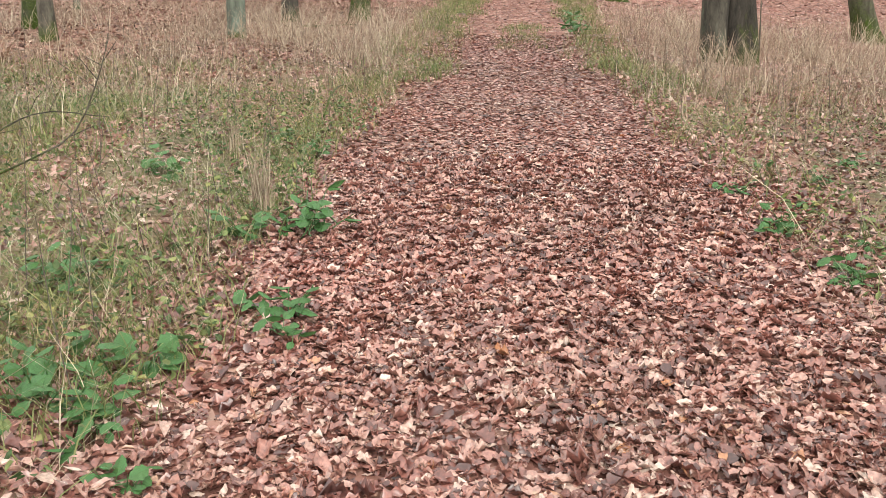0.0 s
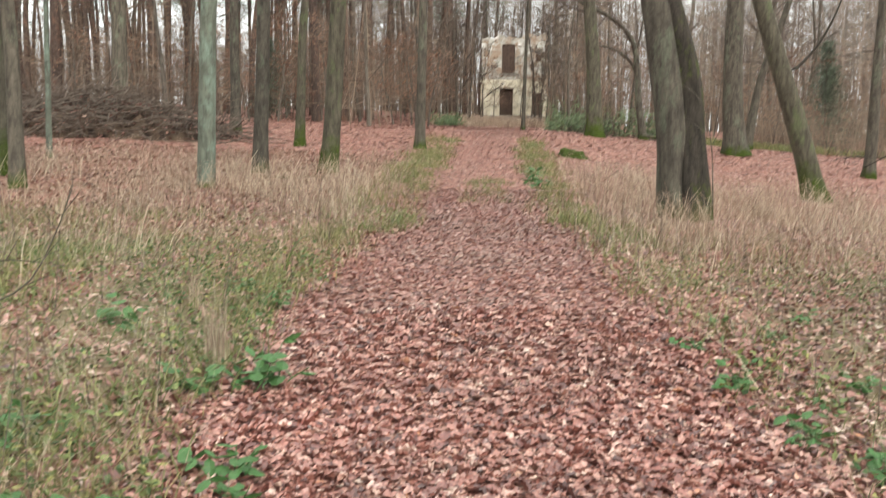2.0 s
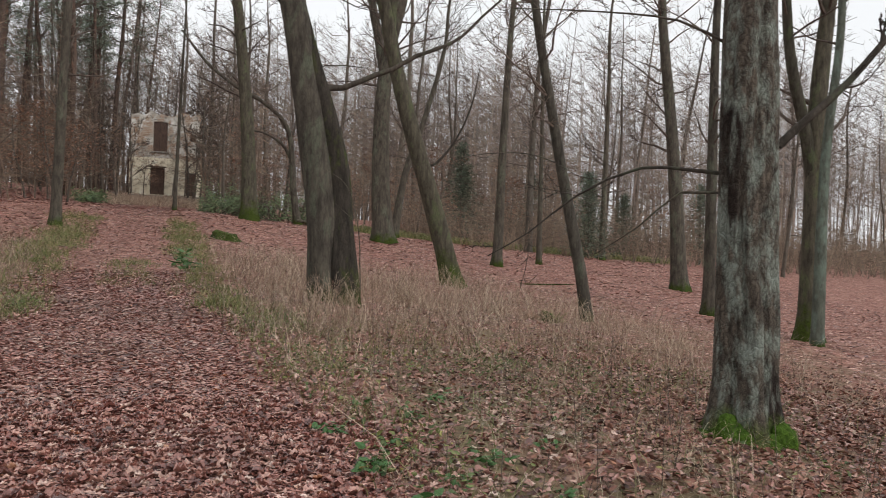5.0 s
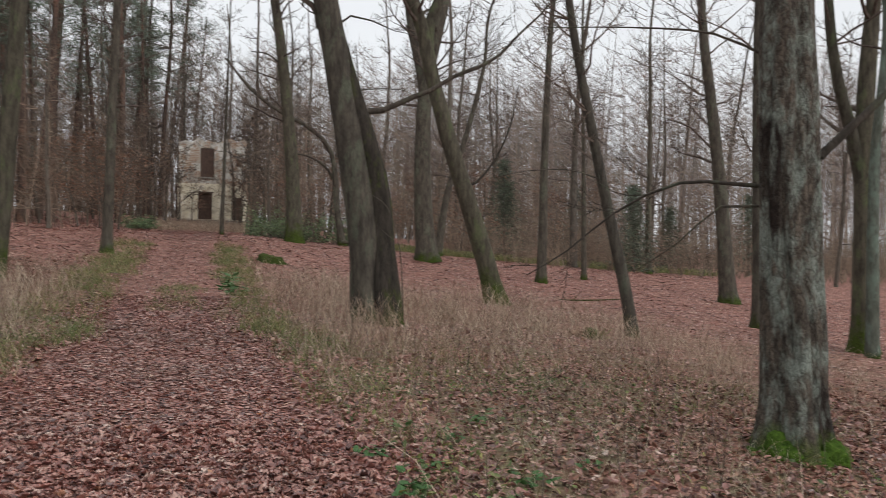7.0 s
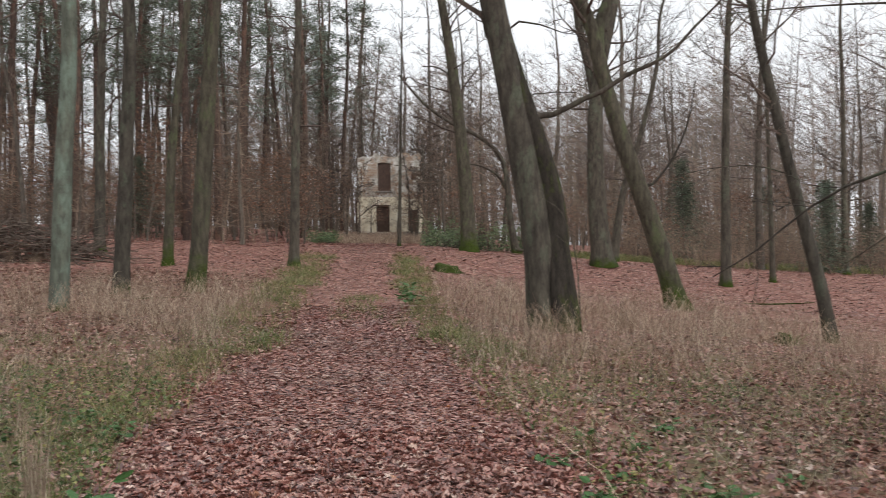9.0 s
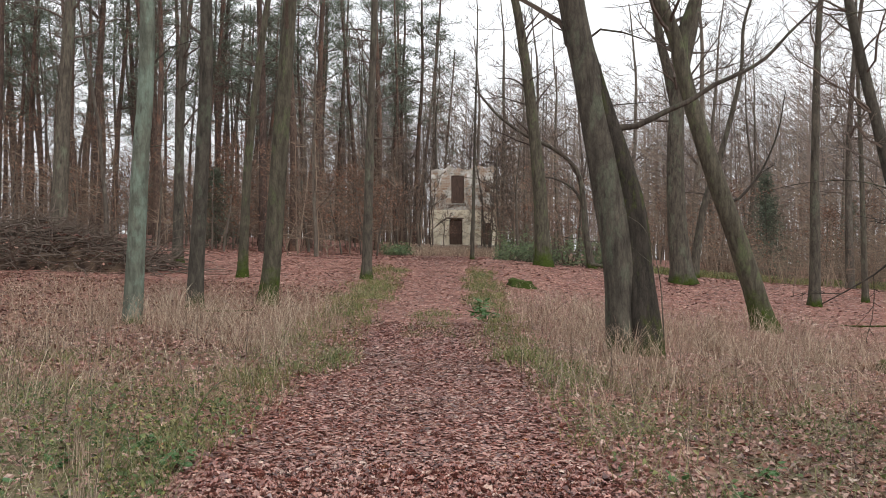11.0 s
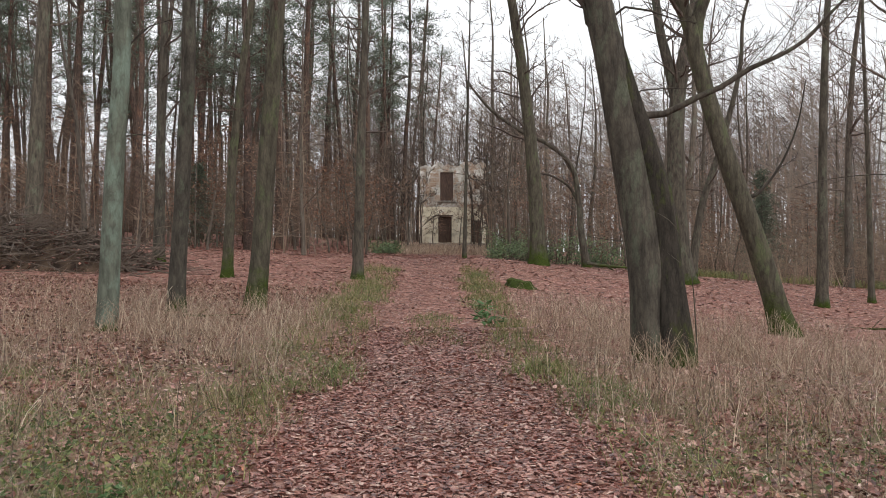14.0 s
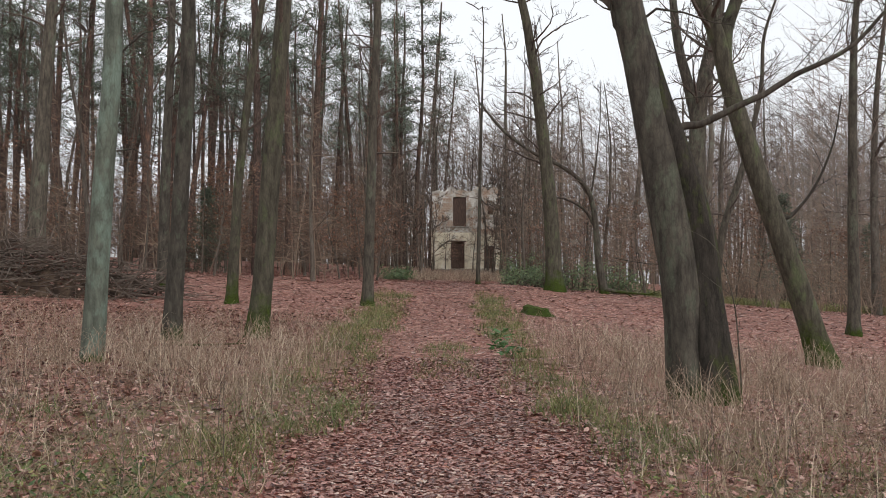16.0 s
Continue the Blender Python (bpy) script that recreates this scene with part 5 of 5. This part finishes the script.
def dead_branch(x, y, pts, r, label, name="dead_branch", twigs=4, seed=3):
    rnd = random.Random(seed)
    root = empty(name, x, y, sits(x, y))
    ln = curve_through([Vector(p) for p in pts], 0.12)
    part("stick", Tubes().add(ln, [r + (r * 0.25 - r) * j / (len(ln) - 1) for j in range(len(ln))], 7, 0.1, seed).data(), BARK_GREY, root)
    for _ in range(twigs):
        t = Tubes()
        spray(t, rnd, ln, r * 0.7, 1, 0.3, 1, 4, None, r * 0.25)
        part("twig", t.data(), BARK_GREY, root)
    return tagged(root, label, "branch")


dead_branch(-3.05, 4.6, [(-0.5, 0, 0.05), (0.1, 0.05, 0.3), (0.35, 0.1, 0.45), (0.55, 0.1, 0.8), (0.62, 0.1, 1.0)], 0.009, "dead bare branch rising out of the dry grass", twigs=8)
dead_branch(-3.3, 5.2, [(-0.6, 0, 0.1), (0.0, 0.05, 0.42), (0.5, 0.1, 0.4)], 0.008, "thin dead branch caught in dry grass", twigs=5, seed=5)
dead_branch(7.6, 41.0, [(-1.3, -0.2, 0.35), (-0.4, 0, 0.22), (0.5, 0.1, 0.15), (1.4, 0.3, 0.1)], 0.09, "fallen grey branch lying on leaves", "fallen_branch", 6, 6)
dead_branch(-4.6, 17.4, [(-0.9, 0.1, 0.06), (0, 0, 0.05), (0.9, -0.1, 0.08)], 0.03, "fallen stick lying in leaf litter", "fallen_branch", 3, 7)
dead_branch(11.2, 24.0, [(-1.2, 0.1, 0.06), (0, 0, 0.05), (1.2, -0.1, 0.08)], 0.04, "fallen stick lying in leaf litter", "fallen_branch", 3, 8)
dead_branch(3.12, 13.0, [(0.0, 0, 0), (-0.02, 0, 0.6), (-0.08, 0, 1.3), (-0.28, 0, 1.9), (-0.65, 0, 2.15)], 0.012, "thin bent shoot growing beside the twin-stemmed tree", "bent_shoot", 5, 9)


dead_branch(-1.95, 8.2, [(0.08, -0.95, 0.1), (0.03, -0.4, 0.24), (0.0, 0.2, 0.26), (-0.06, 0.9, 0.12)], 0.008, "thin bleached bramble stem arching over grass", "bramble_stem", 3, 10)


def moss_mat(name, dark, light):
    m, n, l, b = material(name, 0.95, 0.1)
    g = noise_node(n, l, 30, 4)
    r = ramp(n, [(0.3, dark), (0.7, light)])
    l.new(g.outputs[0], r.inputs[0])
    l.new(r.outputs[0], b.inputs["Base Color"])
    bump(n, l, b, g.outputs[0], 1.0, 0.03)
    return m


MOSS = moss_mat("moss", (0.022, 0.045, 0.007), (0.075, 0.13, 0.018))
MOSS_DULL = moss_mat("dull_moss", (0.03, 0.042, 0.012), (0.095, 0.12, 0.035))


def moss_cushion(parent, x, y, w, h):
    bm = bmesh.new()
    bmesh.ops.create_icosphere(bm, subdivisions=3, radius=1.0)
    for v in bm.verts:
        q = 1 + 0.35 * noise.noise(v.co * 1.7 + Vector((x * 9, y * 9, 0))) + 0.12 * noise.noise(v.co * 6)
        v.co = Vector((v.co.x * w * q, v.co.y * w * q, v.co.z * h * q))
    me = bpy.data.meshes.new("moss_cushion")
    bm.to_mesh(me)
    bm.free()
    ob = smooth(part("moss_cushion", me, MOSS, parent, "bright green moss cushion"))
    ob.location = (x, y, 0.05)


for x, y, w, h in ((-0.25, -0.12, 0.14, 0.24), (-0.15, -0.22, 0.13, 0.2), (-0.34, 0.0, 0.11, 0.13), (0.16, -0.25, 0.13, 0.2), (0.28, -0.16, 0.13, 0.15), (0.02, -0.28, 0.12, 0.12)):
    moss_cushion(old_tree, x, y, w, h)


def stump(x, y, r, h, label):
    root = empty("tree_stump", x, y, sits(x, y))
    rnd = random.Random(int(x * 10))
    line = [(0, 0, -0.05), (0, 0, h * 0.4), (0.02, 0, h * 0.8), (0.02, 0, h), (0.02, 0, h + 0.01)]
    t = Tubes().add(line, [r * 1.1, r, r * 0.95, r * 0.85, r * 0.3], 14, 0.25, x, (0.5, 0.12, 4))
    smooth(part("wood", t.data(), BARK_GREY, root))
    cap = Tubes().add([(0, 0, h * 0.55), (0, 0, h * 0.9), (0.02, 0, h + 0.03), (0.02, 0, h + 0.045)], [r * 0.9, r * 1.01, r * 0.75, r * 0.1], 14, 0.45, x + 3)
    smooth(part("moss_cap", cap.data(), MOSS_DULL, root, "green moss cap"))
    return tagged(root, label, "tree stump")


stump(2.1, 27.7, 0.34, 0.2, "low rotten stump capped with green moss")
stump(6.9, 14.3, 0.12, 0.16, "small mossy stump in leaf litter")


def fern(x, y, s, label, mat, n=16):
    rnd = random.Random(int(x * 31 + y))
    root = empty("fern", x, y, sits(x, y))
    for _ in range(n):
        v, f = [], []
        a = rnd.uniform(0, 6.28)
        b = bent(rnd, (0, 0, 0), (math.cos(a), math.sin(a), rnd.uniform(0.5, 1.6)), s * rnd.uniform(0.7, 1.1), 8, 0.06, -0.12)
        for k in range(8):
            d = (b[k + 1] - b[k]).normalized()
            o = d.cross(Vector((0, 0, 1))).normalized()
            w = s * 0.2 * (1 - k / 9)
            i = len(v)
            v += [b[k], b[k] + o * w + d * w * 0.5 - Vector((0, 0, w * 0.2)), b[k + 1], b[k] - o * w + d * w * 0.5 - Vector((0, 0, w * 0.2))]
            f += [(i, i + 1, i + 2), (i, i + 2, i + 3)]
        part("frond", (v, f), mat, root)
    return tagged(root, label, "fern")


fern(6.5, 14.1, 0.45, "withered brown fern clump in leaf litter", RUSSET)
fern(7.15, 14.35, 0.4, "green fern tuft beside a mossy stump", GREEN)
fern(-6.9, 10.5, 0.4, "withered brown fern clump in dry grass", RUSSET)


def evergreen_bush(x, y, w, h, seed):
    rnd = random.Random(seed)
    root = empty("evergreen_bush", x, y, sits(x, y))
    tips = []
    for _ in range(26):
        a = rnd.uniform(0, 6.28)
        b = bent(rnd, (rnd.gauss(0, w * 0.4), rnd.gauss(0, 0.6), 0), (math.cos(a), math.sin(a), rnd.uniform(0.3, 1.5)), h * rnd.uniform(0.4, 1.5), 5, 0.15)
        t = Tubes().add(b, [0.02, 0.017, 0.014, 0.01, 0.007, 0.004], 4)
        spray(t, rnd, b, 0.008, 1, 0.5, 7, 3, tips, 0.004)
        part("branch", t.data(), TWIG, root)
    v, f = [], []
    for p, d in tips:
        for _ in range(7):
            a = p + Vector((rnd.gauss(0, 0.14), rnd.gauss(0, 0.14), rnd.gauss(0, 0.1)))
            o = Vector((rnd.gauss(0, 1), rnd.gauss(0, 1), rnd.gauss(0, 0.5))).normalized() * 0.13
            s = o.orthogonal().normalized() * 0.04
            n = len(v)
            v += [a, a + o * 0.5 + s, a + o, a + o * 0.5 - s]
            f.append((n, n + 1, n + 2, n + 3))
    part("leaves", (v, f), EVERGREEN, root, "dull green leaves")
    return tagged(root, "low evergreen bush below bare trees", "bush", "evergreen bushes near the ruin")


for k, (x, y, w, h) in enumerate(((3.0, 45.0, 1.6, 1.0), (4.6, 45.5, 1.6, 1.2), (6.2, 46.5, 1.5, 1.2), (8.3, 47.0, 1.5, 1.0), (3.6, 54.0, 1.6, 1.3), (-3.4, 50.0, 0.8, 0.5))):
    evergreen_bush(x, y, w, h, 50 + k)


def tussock(x, y, n, tall, label):
    px_, py_ = x + rng.normal(0, 0.035, n), y + rng.normal(0, 0.035, n)
    ob = blades("grass_tussock", px_, py_, rng.uniform(0.5, 1, n) * tall, rng.uniform(0.003, 0.005, n), rng.uniform(0.02, 0.25, n), STRAW)
    return tagged(ob, label, "grass tussock")


tussock(-1.62, 4.75, 120, 0.5, "upright tussock of straw-coloured dry grass")
tussock(-2.3, 6.2, 60, 0.4, "upright tussock of straw-coloured dry grass")


def dead_stalks():
    """Brown dead stems standing in the grass."""
    rnd = random.Random(77)
    t = Tubes()
    for _ in range(420):
        x, y = rnd.uniform(-6, 6), 2.4 + rnd.uniform(0, 1) ** 1.3 * 12
        if path_left(y) - 0.15 < x < path_right(y) + 0.15:
            continue
        b = bent(rnd, (x, y, sits(x, y)), (rnd.gauss(0, 0.12), rnd.gauss(0, 0.12), 1), rnd.uniform(0.25, 0.75), 4, 0.06)
        t.add(b, [0.003, 0.0027, 0.0022, 0.0018, 0.001], 3)
        spray(t, rnd, b, 0.0025, 1, 0.25, 2, 3, None, 0.0015)
    ob = part("dead_stalks", t.data(), TWIG)
    return tagged(ob, "brown dead weed stalks standing in dry grass", "dead stalks", kind="stuff")


dead_stalks()
